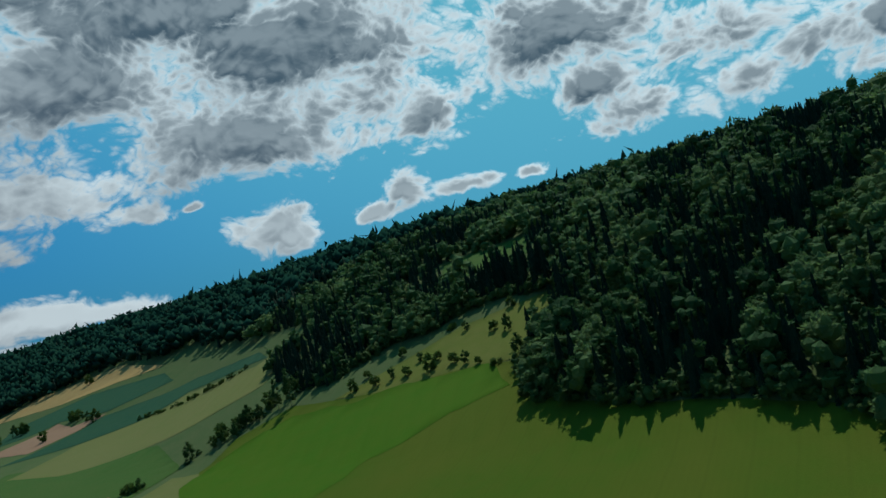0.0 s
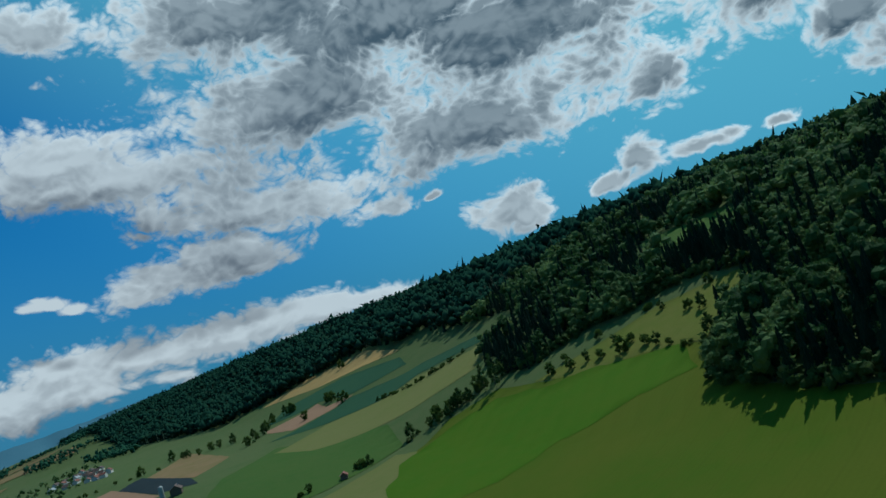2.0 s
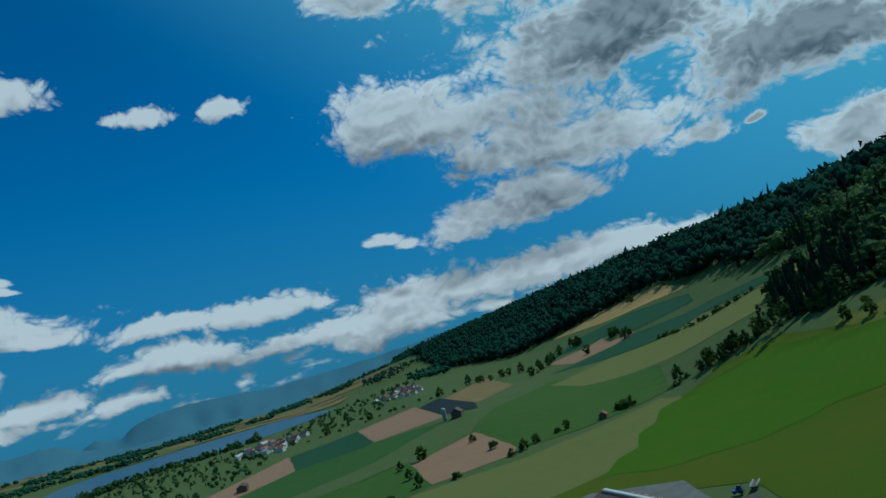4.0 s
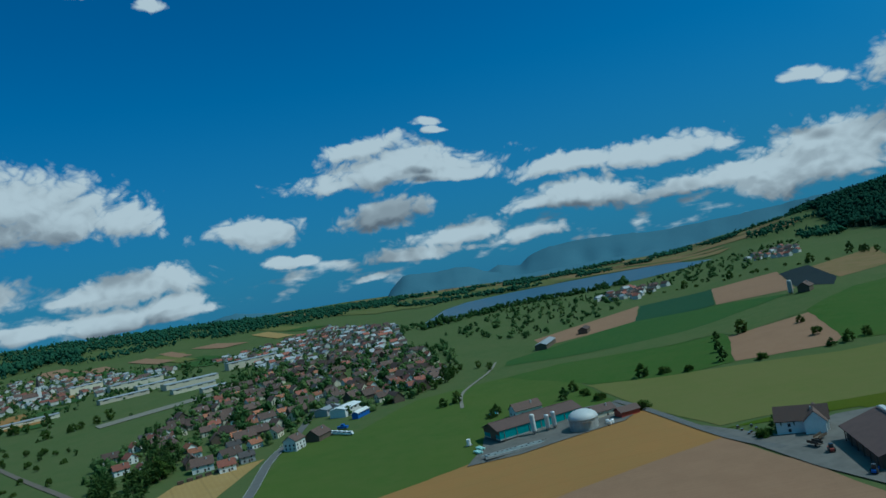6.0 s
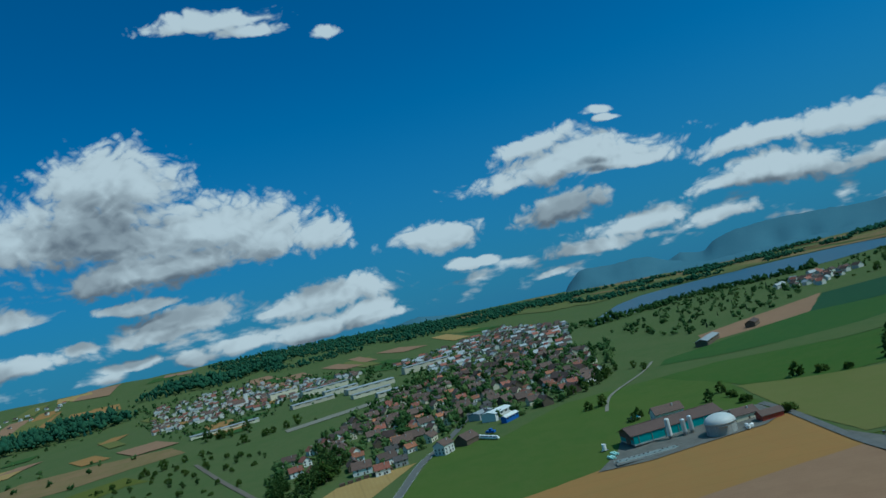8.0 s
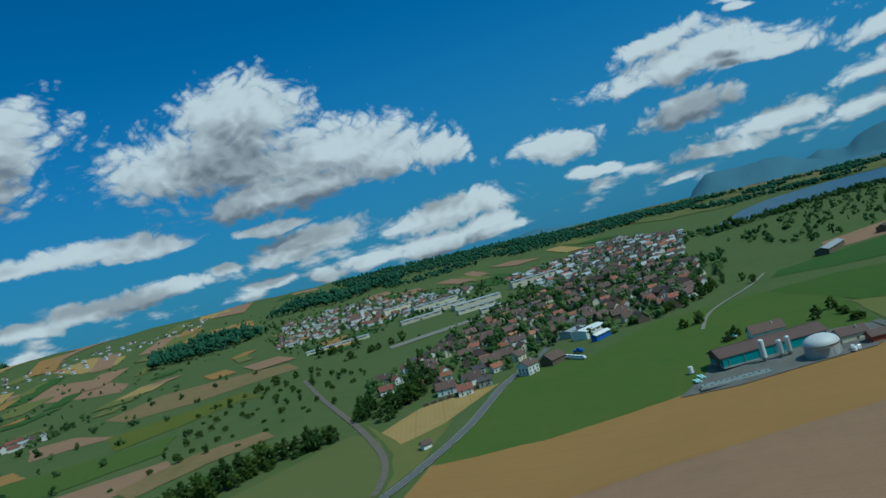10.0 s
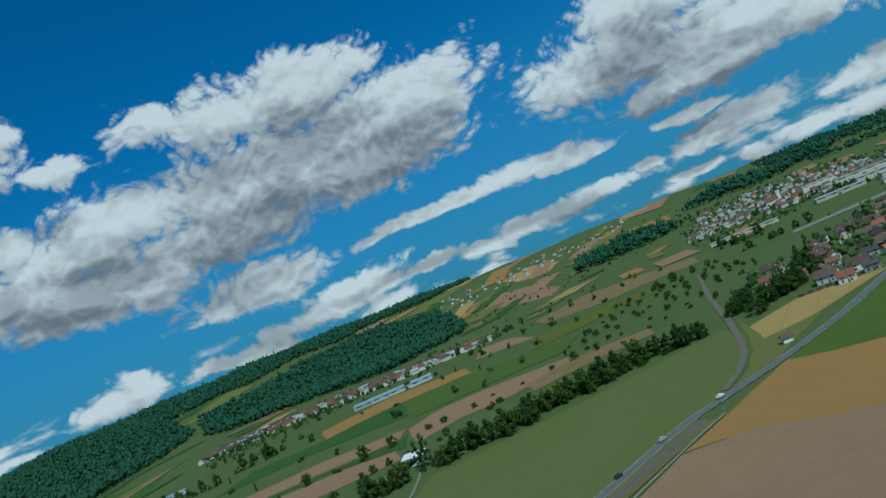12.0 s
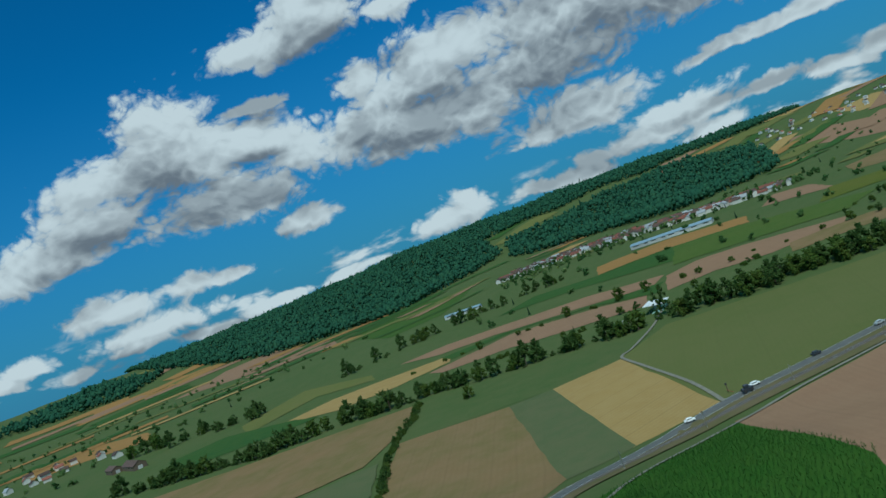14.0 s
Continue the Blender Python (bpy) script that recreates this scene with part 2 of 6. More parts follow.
clear = blend(wt, ramp(wt, rise, 22.0, -3.0, 0.0, 0.85), clear, (0.055, 0.190, 0.345))
# paler towards the sun
clear = blend(wt, ramp(wt, toward, 0.36, 0.80, 0.0, 0.95), clear, (0.15, 0.50, 0.62))
bg = wn.new("ShaderNodeBackground")
bg.inputs[1].default_value = 1.0
wl.new(blend(wt, maths(wt, "MULTIPLY", cover, 0.97), clear, cloud_light), bg.inputs[0])
wl.new(bg.outputs[0], wn.new("ShaderNodeOutputWorld").inputs[0])


# ---- materials ----
def principled(name):
    m = bpy.data.materials.new(name)
    m.use_nodes = True
    return m, m.node_tree, m.node_tree.nodes["Principled BSDF"]


def noise_of(t, vec, scale, detail=4.0, rough=0.55):
    n = t.nodes.new("ShaderNodeTexNoise")
    n.inputs["Scale"].default_value, n.inputs["Detail"].default_value, n.inputs["Roughness"].default_value = scale, detail, rough
    if vec is not None:
        t.links.new(vec, n.inputs["Vector"])
    return n.outputs[0]


def bump_of(t, b, value, strength, dist):
    n = t.nodes.new("ShaderNodeBump")
    n.inputs["Strength"].default_value, n.inputs["Distance"].default_value = strength, dist
    t.links.new(value, n.inputs["Height"])
    t.links.new(n.outputs[0], b.inputs["Normal"])


def land(name, a, b_, c, angle=None, gap=12.0, depth=0.25, patch=0.012):
    """Grown or bare ground: three tones in broad patches and fine grain; angle: the way in which it was worked, gap: metres between the lines."""
    m, t, b = principled(name)
    at = t.nodes.new("ShaderNodeTexCoord").outputs["Object"]
    broad = ramp(t, noise_of(t, at, patch, 5, 0.6), 0.32, 0.68)
    mid = ramp(t, noise_of(t, at, 0.09, 6, 0.65), 0.3, 0.7)
    fine = noise_of(t, at, 1.3, 4, 0.7)
    col = blend(t, broad, a, b_)
    col = blend(t, maths(t, "MULTIPLY", mid, 0.62), col, c)
    if angle is not None:
        turn = t.nodes.new("ShaderNodeMapping")
        turn.inputs["Rotation"].default_value = (0, 0, radians(-angle))
        t.links.new(at, turn.inputs[0])
        s = t.nodes.new("ShaderNodeSeparateXYZ")
        t.links.new(turn.outputs[0], s.inputs[0])
        wob = maths(t, "ADD", s.outputs[1], maths(t, "MULTIPLY", noise_of(t, at, 0.03, 2), 2.0))
        saw = maths(t, "ABSOLUTE", maths(t, "SUBTRACT", maths(t, "FRACT", maths(t, "DIVIDE", wob, gap)), 0.5))
        line = ramp(t, saw, 0.44, 0.49)
        rows = ramp(t, maths(t, "ABSOLUTE", maths(t, "SUBTRACT", maths(t, "FRACT", maths(t, "DIVIDE", wob, 3.0)), 0.5)), 0.1, 0.4)
        col = blend(t, maths(t, "ADD", maths(t, "MULTIPLY", line, depth), maths(t, "MULTIPLY", rows, depth * 0.6)), col, tuple(v * 0.55 for v in c))
    col = blend(t, maths(t, "MULTIPLY", fine, 0.55), col, tuple(v * 0.62 for v in a))
    t.links.new(col, b.inputs["Base Color"])
    b.inputs["Roughness"].default_value = 0.95
    b.inputs["Specular IOR Level"].default_value = 0.05
    bump_of(t, b, fine, 0.5, 0.3)
    return m


def plain(name, color, rough=0.7, metal=0.0, vary=0.25, scale=0.6, per_object=0.0):
    """Painted, plastered or tiled stuff with stains, and some difference from piece to piece."""
    m, t, b = principled(name)
    at = t.nodes.new("ShaderNodeTexCoord").outputs["Object"]
    stain = noise_of(t, at, scale, 6, 0.65)
    col = blend(t, maths(t, "MULTIPLY", ramp(t, stain, 0.35, 0.75), vary * 2), color, tuple(v * 0.6 for v in color))
    if per_object:
        info = t.nodes.new("ShaderNodeObjectInfo").outputs["Random"]
        hsv = t.nodes.new("ShaderNodeHueSaturation")
        t.links.new(col, hsv.inputs["Color"])
        t.links.new(maths(t, "ADD", 1 - per_object, maths(t, "MULTIPLY", info, per_object * 2)), hsv.inputs["Value"])
        t.links.new(maths(t, "ADD", 0.49, maths(t, "MULTIPLY", info, 0.02)), hsv.inputs["Hue"])
        col = hsv.outputs[0]
    t.links.new(col, b.inputs["Base Color"])
    b.inputs["Roughness"].default_value, b.inputs["Metallic"].default_value = rough, metal
    bump_of(t, b, noise_of(t, at, scale * 8, 3), 0.2, 0.03)
    return m


def tiled(name, color, per_object=0.3):
    """Roof tiles in courses, weathered."""
    m, t, b = principled(name)
    at = t.nodes.new("ShaderNodeTexCoord").outputs["Object"]
    brick = t.nodes.new("ShaderNodeTexBrick")
    brick.inputs["Scale"].default_value = 2.2
    brick.inputs["Color1"].default_value, brick.inputs["Color2"].default_value = (*color, 1), (*(v * 0.7 for v in color), 1)
    brick.inputs["Mortar"].default_value = (*(v * 0.4 for v in color), 1)
    t.links.new(at, brick.inputs["Vector"])
    col = blend(t, maths(t, "MULTIPLY", ramp(t, noise_of(t, at, 0.35, 5, 0.7), 0.35, 0.7), 0.5), brick.outputs[0], tuple(0.5 * v + 0.02 for v in color))
    info = t.nodes.new("ShaderNodeObjectInfo").outputs["Random"]
    hsv = t.nodes.new("ShaderNodeHueSaturation")
    t.links.new(col, hsv.inputs["Color"])
    t.links.new(maths(t, "ADD", 1 - per_object, maths(t, "MULTIPLY", info, per_object * 2)), hsv.inputs["Value"])
    t.links.new(hsv.outputs[0], b.inputs["Base Color"])
    b.inputs["Roughness"].default_value = 0.8
    return m


def leaves(name, a, b_, island=True, glow=0.25, rough=0.8, gloss=0.12):
    """Foliage: tones from clump to clump and from tree to tree, some light coming through the leaves."""
    m, t, b = principled(name)
    geo = t.nodes.new("ShaderNodeNewGeometry")
    at = t.nodes.new("ShaderNodeTexCoord").outputs["Object"]
    info = t.nodes.new("ShaderNodeObjectInfo").outputs["Random"]
    clump = geo.outputs["Random Per Island"]
    tree = ramp(t, noise_of(t, geo.outputs["Position"], 0.045, 3), 0.42, 0.66) if island else info
    col = blend(t, tree, a, b_)
    col = blend(t, maths(t, "MULTIPLY", clump, 0.5), col, tuple(v * 0.55 for v in a))
    col = blend(t, maths(t, "MULTIPLY", noise_of(t, at, 2.5, 4, 0.7), 0.5), col, tuple(v * 0.6 for v in b_))
    t.links.new(col, b.inputs["Base Color"])
    b.inputs["Roughness"].default_value = 0.75
    b.inputs["Specular IOR Level"].default_value = gloss
    if rough:
        bump_of(t, b, noise_of(t, at, 3.5, 4, 0.7), rough, 0.5)
    tr = t.nodes.new("ShaderNodeBsdfTranslucent")
    t.links.new(col, tr.inputs[0])
    mix = t.nodes.new("ShaderNodeMixShader")
    mix.inputs[0].default_value = glow
    t.links.new(b.outputs[0], mix.inputs[1])
    t.links.new(tr.outputs[0], mix.inputs[2])
    t.links.new(mix.outputs[0], t.nodes["Material Output"].inputs[0])
    return m


MEADOW = land("meadow", (0.076, 0.116, 0.036), (0.096, 0.124, 0.044), (0.120, 0.130, 0.052))
LUSH = land("lush_grass", (0.050, 0.108, 0.020), (0.066, 0.116, 0.024), (0.082, 0.114, 0.028), 60, 14, 0.12)
PASTURE = land("pasture", (0.058, 0.104, 0.006), (0.098, 0.106, 0.011), (0.086, 0.102, 0.010), 70, 15, 0.10, 0.008)
DULL = land("dull_meadow", (0.118, 0.136, 0.042), (0.134, 0.144, 0.048), (0.150, 0.148, 0.054), 62, 20, 0.07)
DULL2 = land("grazed_meadow", (0.070, 0.118, 0.024), (0.084, 0.125, 0.025), (0.104, 0.130, 0.034), 66, 24, 0.08)
BRIGHT = land("fresh_grass", (0.050, 0.120, 0.005), (0.064, 0.122, 0.006), (0.078, 0.120, 0.008), 70, 15, 0.08, 0.010)
OLIVE = land("mown_grass", (0.096, 0.122, 0.018), (0.124, 0.132, 0.024), (0.138, 0.130, 0.033), 70, 9, 0.10)
PALE = land("dry_grass", (0.152, 0.156, 0.048), (0.134, 0.148, 0.040), (0.166, 0.154, 0.053), 75, 16, 0.10)
CROP = land("green_crop", (0.040, 0.098, 0.026), (0.052, 0.108, 0.026), (0.070, 0.112, 0.028), 150, 10, 0.18)
# A dark blue-green crop, its colour deepened further for a cloud's shadow.
TEAL = land("shaded_dark_crop", (0.024, 0.072, 0.038), (0.029, 0.080, 0.040), (0.042, 0.086, 0.038), 150, 10, 0.15)
MAIZE = land("maize", (0.032, 0.095, 0.012), (0.043, 0.110, 0.014), (0.060, 0.115, 0.019), 64, 1.6, 0.08)
STRAW = land("ripe_grain", (0.374, 0.243, 0.089), (0.340, 0.216, 0.078), (0.408, 0.281, 0.116), 20, 18, 0.24)
TAN = land("ripening_field", (0.345, 0.178, 0.062), (0.310, 0.165, 0.058), (0.290, 0.178, 0.062), 82, 16, 0.14)
SOIL = land("bare_soil", (0.290, 0.166, 0.100), (0.262, 0.156, 0.094), (0.315, 0.190, 0.115), 78, 11, 0.12)
FALLOW = land("fallow", (0.240, 0.150, 0.072), (0.150, 0.135, 0.045), (0.260, 0.170, 0.090), 75, 12, 0.14, 0.02)
BEET = land("beet_rows", (0.100, 0.126, 0.054), (0.114, 0.132, 0.058), (0.150, 0.140, 0.070), 5, 6, 0.14)
DARK = land("black_net", (0.020, 0.030, 0.035), (0.026, 0.036, 0.040), (0.035, 0.045, 0.045), 140, 5, 0.25)
ASPHALT = plain("asphalt", (0.120, 0.116, 0.108), 0.9, 0, 0.3, 0.25)
YARD = plain("yard_concrete", (0.135, 0.126, 0.110), 0.9, 0, 0.4, 0.12)
BALLAST = plain("ballast", (0.140, 0.112, 0.084), 0.95, 0, 0.35, 0.4)
GRAVEL = plain("gravel_track", (0.215, 0.195, 0.150), 0.95, 0, 0.35, 0.3)
STEEL = plain("steel", (0.45, 0.45, 0.45), 0.4, 0.9, 0.2, 2.0)
PAINTLINE = plain("road_paint", (0.75, 0.75, 0.72), 0.7, 0, 0.2, 1.0)
WHITE = plain("white_plaster", (0.72, 0.71, 0.67), 0.85, 0, 0.15, 0.5, 0.12)
CREAM = plain("cream_plaster", (0.60, 0.53, 0.40), 0.85, 0, 0.15, 0.5, 0.15)
GREY = plain("grey_plaster", (0.42, 0.42, 0.41), 0.85, 0, 0.2, 0.5, 0.2)
BOARDS = plain("dark_boards", (0.115, 0.082, 0.056), 0.85, 0, 0.4, 0.8, 0.25)
TEALWALL = plain("teal_cladding", (0.015, 0.270, 0.270), 0.6, 0, 0.2, 0.3)
FARWALL = plain("far_plaster", (0.60, 0.58, 0.53), 0.9, 0, 0.2, 0.05)
ROOF_RED = tiled("red_tiles", (0.310, 0.095, 0.058))
ROOF_ORANGE = tiled("orange_tiles", (0.420, 0.150, 0.070))
ROOF_BROWN = tiled("brown_tiles", (0.125, 0.070, 0.052))
ROOF_DARK = tiled("dark_tiles", (0.075, 0.062, 0.060))
ROOF_FARM = plain("brown_roof_sheets", (0.105, 0.060, 0.048), 0.75, 0, 0.25, 0.2)
ROOF_GREY = plain("grey_roof", (0.30, 0.31, 0.32), 0.6, 0, 0.3, 0.2, 0.2)
ROOF_WHITE = plain("white_roof", (0.70, 0.70, 0.68), 0.6, 0, 0.2, 0.2)
ROOF_PANES = plain("glasshouse_roof", (0.26, 0.36, 0.42), 0.3, 0, 0.3, 0.15)
GLASS = plain("window_glass", (0.030, 0.038, 0.045), 0.12, 0, 0.1, 1.0)
SHUTTER = plain("shutter", (0.060, 0.090, 0.055), 0.7, 0, 0.2, 1.0)
CONCRETE = plain("concrete", (0.37, 0.37, 0.35), 0.85, 0, 0.3, 0.35)
MEMBRANE = plain("grey_membrane", (0.52, 0.53, 0.52), 0.55, 0, 0.15, 0.2)
SILVER = plain("silo_steel", (0.62, 0.63, 0.63), 0.35, 0.5, 0.15, 0.5)
BALE_WRAP = plain("pale_wrap", (0.40, 0.66, 0.60), 0.4, 0, 0.15, 1.0)
BLUE = plain("blue_paint", (0.020, 0.110, 0.420), 0.4, 0, 0.1, 0.8)
CYAN = plain("cyan_tarp", (0.030, 0.420, 0.620), 0.5, 0, 0.1, 0.8)
REDPAINT = plain("red_paint", (0.330, 0.045, 0.030), 0.5, 0, 0.2, 0.8)
CARWHITE = plain("white_lacquer", (0.78, 0.78, 0.77), 0.25, 0, 0.03, 1.0)
CARDARK = plain("dark_lacquer", (0.030, 0.035, 0.045), 0.25, 0, 0.05, 1.0)
RUBBER = plain("rubber", (0.025, 0.025, 0.025), 0.9, 0, 0.1, 3.0)
BARK = plain("bark", (0.085, 0.065, 0.048), 0.95, 0, 0.4, 2.0)
LEAF = leaves("broadleaf", (0.080, 0.150, 0.026), (0.125, 0.180, 0.036), False, 0.4)
LEAF_DARK = leaves("dark_broadleaf", (0.066, 0.130, 0.032), (0.096, 0.156, 0.040), False, 0.4)
WOODS = leaves("mixed_wood", (0.045, 0.110, 0.030), (0.088, 0.160, 0.042), True, 0.36)
# Darker than the near wood: the canopy's own shade is in this colour.
RIDGEWOOD = leaves("shaded_ridge_wood", (0.014, 0.050, 0.034), (0.027, 0.070, 0.041), True, 0.08, 0, 0.0)
PALEWOOD = leaves("pale_wood", (0.120, 0.220, 0.070), (0.230, 0.310, 0.100), True, 0.45)
CONIFER = leaves("spruce_needles", (0.012, 0.034, 0.018), (0.022, 0.052, 0.024), True, 0.12)
# Both far foliage colours carry the haze: lighter and bluer than near trees.
HAZEWOOD = leaves("distant_wood", (0.030, 0.096, 0.060), (0.050, 0.128, 0.066), True, 0.14, 0, 0.0)
HAZEFIR = leaves("hazy_spruce", (0.020, 0.070, 0.052), (0.030, 0.088, 0.058), True, 0.1, 0, 0.0)
# Rock tones turned blue: the haze of the distance is in the colour.
MOUNT = land("hazy_mountain", (0.072, 0.170, 0.225), (0.086, 0.186, 0.240), (0.062, 0.152, 0.205), None, patch=0.002)


def lake_water():
    m, t, b = principled("lake_water")
    at = t.nodes.new("ShaderNodeTexCoord").outputs["Object"]
    b.inputs["Base Color"].default_value = (0.040, 0.085, 0.115, 1)
    b.inputs["Roughness"].default_value = 0.38
    bump_of(t, b, noise_of(t, at, 0.2, 4), 0.3, 0.4)
    return m


WATER = lake_water()

# ---- the lie of the land ----
def smooth(a, lo, hi):
    k = np.clip((a - lo) / (hi - lo), 0, 1)
    return k * k * (3 - 2 * k)


def height(x, y):
    """The lie of the land: a flat valley floor, a wooded ridge to the north, a plateau beyond the villages to the south."""
    x, y = np.asarray(x, float), np.asarray(y, float)
    s = 0.47 * x + 0.883 * (y - 165)
    floor = -9 * smooth(x, -420, -200) * smooth(-s, 240, 330)
    knots = (-2000, -330, -230, -120, -40, 0, 60, 120, 250, 350, 450, 560, 700, 1500, 9000)
    east = np.interp(s, knots, (0, 0, 5, 10, 17, 23, 47, 68, 119, 152, 170, 176, 165, 90, 60))
    west = np.interp(s, knots, (0, 7, 12, 26, 26, 27, 32, 42, 86, 134, 166, 176, 165, 90, 60))
    hill = east + (west - east) * smooth(-x, 300, 560)
    hill = hill * (1 - 0.9 * smooth(-x, 3000, 4700))
    r, az = np.hypot(x, y), np.degrees(np.arctan2(-x, y)) % 360
    top = np.interp(az, (0, 80, 90, 100, 112, 122, 140, 155, 172, 188, 205, 240, 300, 360), (0, 0, 30, 55, 95, 118, 128, 148, 140, 98, 85, 70, 40, 0))
    rise = smooth(r, 1750, 3300)
    south = top * rise * (1 + 0.06 * np.sin(az * 0.9) * np.sin(r / 330.0)) * smooth(-s, 500, 1500)
    spur = np.interp(az, (40, 50, 53, 58, 62, 67, 70), (0, 120, 140, 98, 56, 10, 0)) * smooth(r, 1900, 2900)
    return floor + np.maximum(hill, spur) + south


# ---- helpers for building ----
def mesh_of(name, bm, mat):
    me = bpy.data.meshes.new(name)
    bm.to_mesh(me)
    bm.free()
    me.materials.append(mat)
    return me


def part(name, bm, mat, parent, label=""):
    ob = new(name, mesh_of(name, bm, mat))
    ob.parent = parent
    return tagged(ob, label)


def thing(name, m, label, category, group=""):
    ob = new(name)
    ob.matrix_world = m
    return tagged(ob, label, category, group)


def on_ground(x, y, turn=0.0, dz=0.0):
    return pose(x, y, float(height(x, y)) + dz, 0, 0, turn)


def box(w, d, h, x=0.0, y=0.0, z=0.0, bm=None, bevel=0.0, turn=0.0):
    """A box that stands on z, centred on x, y."""
    bm = bm or bmesh.new()
    got = bmesh.ops.create_cube(bm, size=1, matrix=Matrix.Translation((x, y, z + h / 2)) @ Matrix.Rotation(radians(turn), 4, "Z") @ Matrix.Diagonal((w, d, h, 1)))
    if bevel:
        edges = list({e for v in got["verts"] for e in v.link_edges})
        bmesh.ops.bevel(bm, geom=edges, offset=bevel, segments=1, affect="EDGES")
    return bm


def tube(r, h, x=0.0, y=0.0, z=0.0, r2=None, sides=16, bm=None):
    bm = bm or bmesh.new()
    bmesh.ops.create_cone(bm, cap_ends=True, segments=sides, radius1=r, radius2=r if r2 is None else r2, depth=h, matrix=Matrix.Translation((x, y, z + h / 2)))
    return bm


def prism(profile, length, bm=None, y0=None):
    """A profile in x, z drawn out along y."""
    bm = bm or bmesh.new()
    y0 = -length / 2 if y0 is None else y0
    a = [bm.verts.new((x, y0, z)) for x, z in profile]
    b = [bm.verts.new((x, y0 + length, z)) for x, z in profile]
    bm.faces.new(a)
    bm.faces.new(b[::-1])
    n = len(a)
    for i in range(n):
        bm.faces.new((a[i], b[i], b[(i + 1) % n], a[(i + 1) % n]))
    bmesh.ops.recalc_face_normals(bm, faces=bm.faces)
    return bm


def drape(name, points, mat, label, category, lift=0.3, wavy=0.0, margin=0.0):
    """A sheet of the land, cut finely enough to follow it."""
    area = sum(ax * by - bx * ay for (ax, ay), (bx, by) in zip(points, points[1:] + points[:1]))
    way_round = 1 if area > 0 else -1
    grown = []
    for i, (x, y) in enumerate(points):
        a, b = Vector(points[i - 1]), Vector(points[(i + 1) % len(points)])
        u, v = (Vector((x, y)) - a).normalized(), (b - Vector((x, y))).normalized()
        n = Vector((u.y + v.y, -u.x - v.x)) * way_round
        n = n.normalized() * min(margin / max(0.35, n.length / 2), margin * 2.2)
        grown.append((x + n.x, y + n.y))
    points, pts = grown, []
    for (ax, ay), (bx, by) in zip(points, points[1:] + points[:1]):
        k = max(1, int(math.hypot(bx - ax, by - ay) / 10)) if wavy else 1
        for i in range(k):
            x, y = ax + (bx - ax) * i / k, ay + (by - ay) * i / k
            shake = noise.noise_vector((x * 0.05, y * 0.05, 3.0)) * wavy if i else Vector((0, 0, 0))
            pts.append((x + shake.x, y + shake.y))
    bm = bmesh.new()
    bm.faces.new([bm.verts.new((x, y, 0)) for x, y in pts])
    xs, ys = [p[0] for p in pts], [p[1] for p in pts]
    slant = [x - y for x, y in pts]
    for lines, lo, hi, no in ((gx, min(xs), max(xs), (1, 0, 0)), (gy, min(ys), max(ys), (0, 1, 0)), (np.arange(-440 - 14 * 400, 6000, 14.0), min(slant), max(slant), (1, -1, 0))):
        lines = lines[(lines > lo) & (lines < hi)]
        if no[1] < 0 and len(lines) > 90:
            continue
        for at in lines:
            bmesh.ops.bisect_plane(bm, geom=bm.verts[:] + bm.edges[:] + bm.faces[:], plane_co=(at * no[0], at * max(0, no[1]), 0) if no[1] >= 0 else (at, 0, 0), plane_no=no)
    bmesh.ops.triangulate(bm, faces=bm.faces)
    co = np.array([v.co[:2] for v in bm.verts])
    for v, z in zip(bm.verts, lie(co[:, 0], co[:, 1])):
        v.co.z = z + lift
    for f in bm.faces:
        f.normal_update()
        if f.normal.z < 0:
            f.normal_flip()
        f.smooth = True
    return tagged(new(name, mesh_of(name, bm, mat)), label, category, kind="structure")


def ribbon(name, points, width, mat, label, category, lift=0.45, aside=0.0):
    """A strip of even width along a line on the land."""
    p = []
    n = len(points)
    for i in range(n - 1):
        a, b, c, d = (Vector(points[max(0, min(n - 1, i + k))]) for k in (-1, 0, 1, 2))
        steps = max(2, int((c - b).length / 8))
        for j in range(steps):
            u = j / steps
            p.append(0.5 * ((2 * b) + (c - a) * u + (2 * a - 5 * b + 4 * c - d) * u * u + (3 * b - a - 3 * c + d) * u ** 3))
    p.append(Vector(points[-1]))
    rows, faces = [], []
    for i, q in enumerate(p):
        t = (p[min(i + 1, len(p) - 1)] - p[max(i - 1, 0)]).normalized()
        side = Vector((-t.y, t.x))
        for k in (-0.5, 0.0, 0.5):
            v = q + side * (width * k + aside)
            rows.append((v.x, v.y, float(lie(v.x, v.y)) + lift))
    for i in range(len(p) - 1):
        for k in (0, 1):
            a = 3 * i + k
            faces.append((a, a + 1, a + 4, a + 3))
    me = bpy.data.meshes.new(name)
    me.from_pydata(rows, [], faces)
    me.validate()
    bm = bmesh.new()
    bm.from_mesh(me)
    for f in bm.faces:
        f.normal_update()
        if f.normal.z < 0:
            f.normal_flip()
    bm.to_mesh(me)
    bm.free()
    me.materials.append(mat)
    return tagged(new(name, me), label, category, kind="structure")


def inside(x, y, poly):
    """Which of the points lie in the polygon."""
    x, y = np.asarray(x), np.asarray(y)
    hit = np.zeros(x.shape, bool)
    for (ax, ay), (bx, by) in zip(poly, poly[1:] + poly[:1]):
        cross = ((ay > y) != (by > y)) & (x < (bx - ax) * (y - ay) / ((by - ay) or 1e-9) + ax)
        hit ^= cross
    return hit


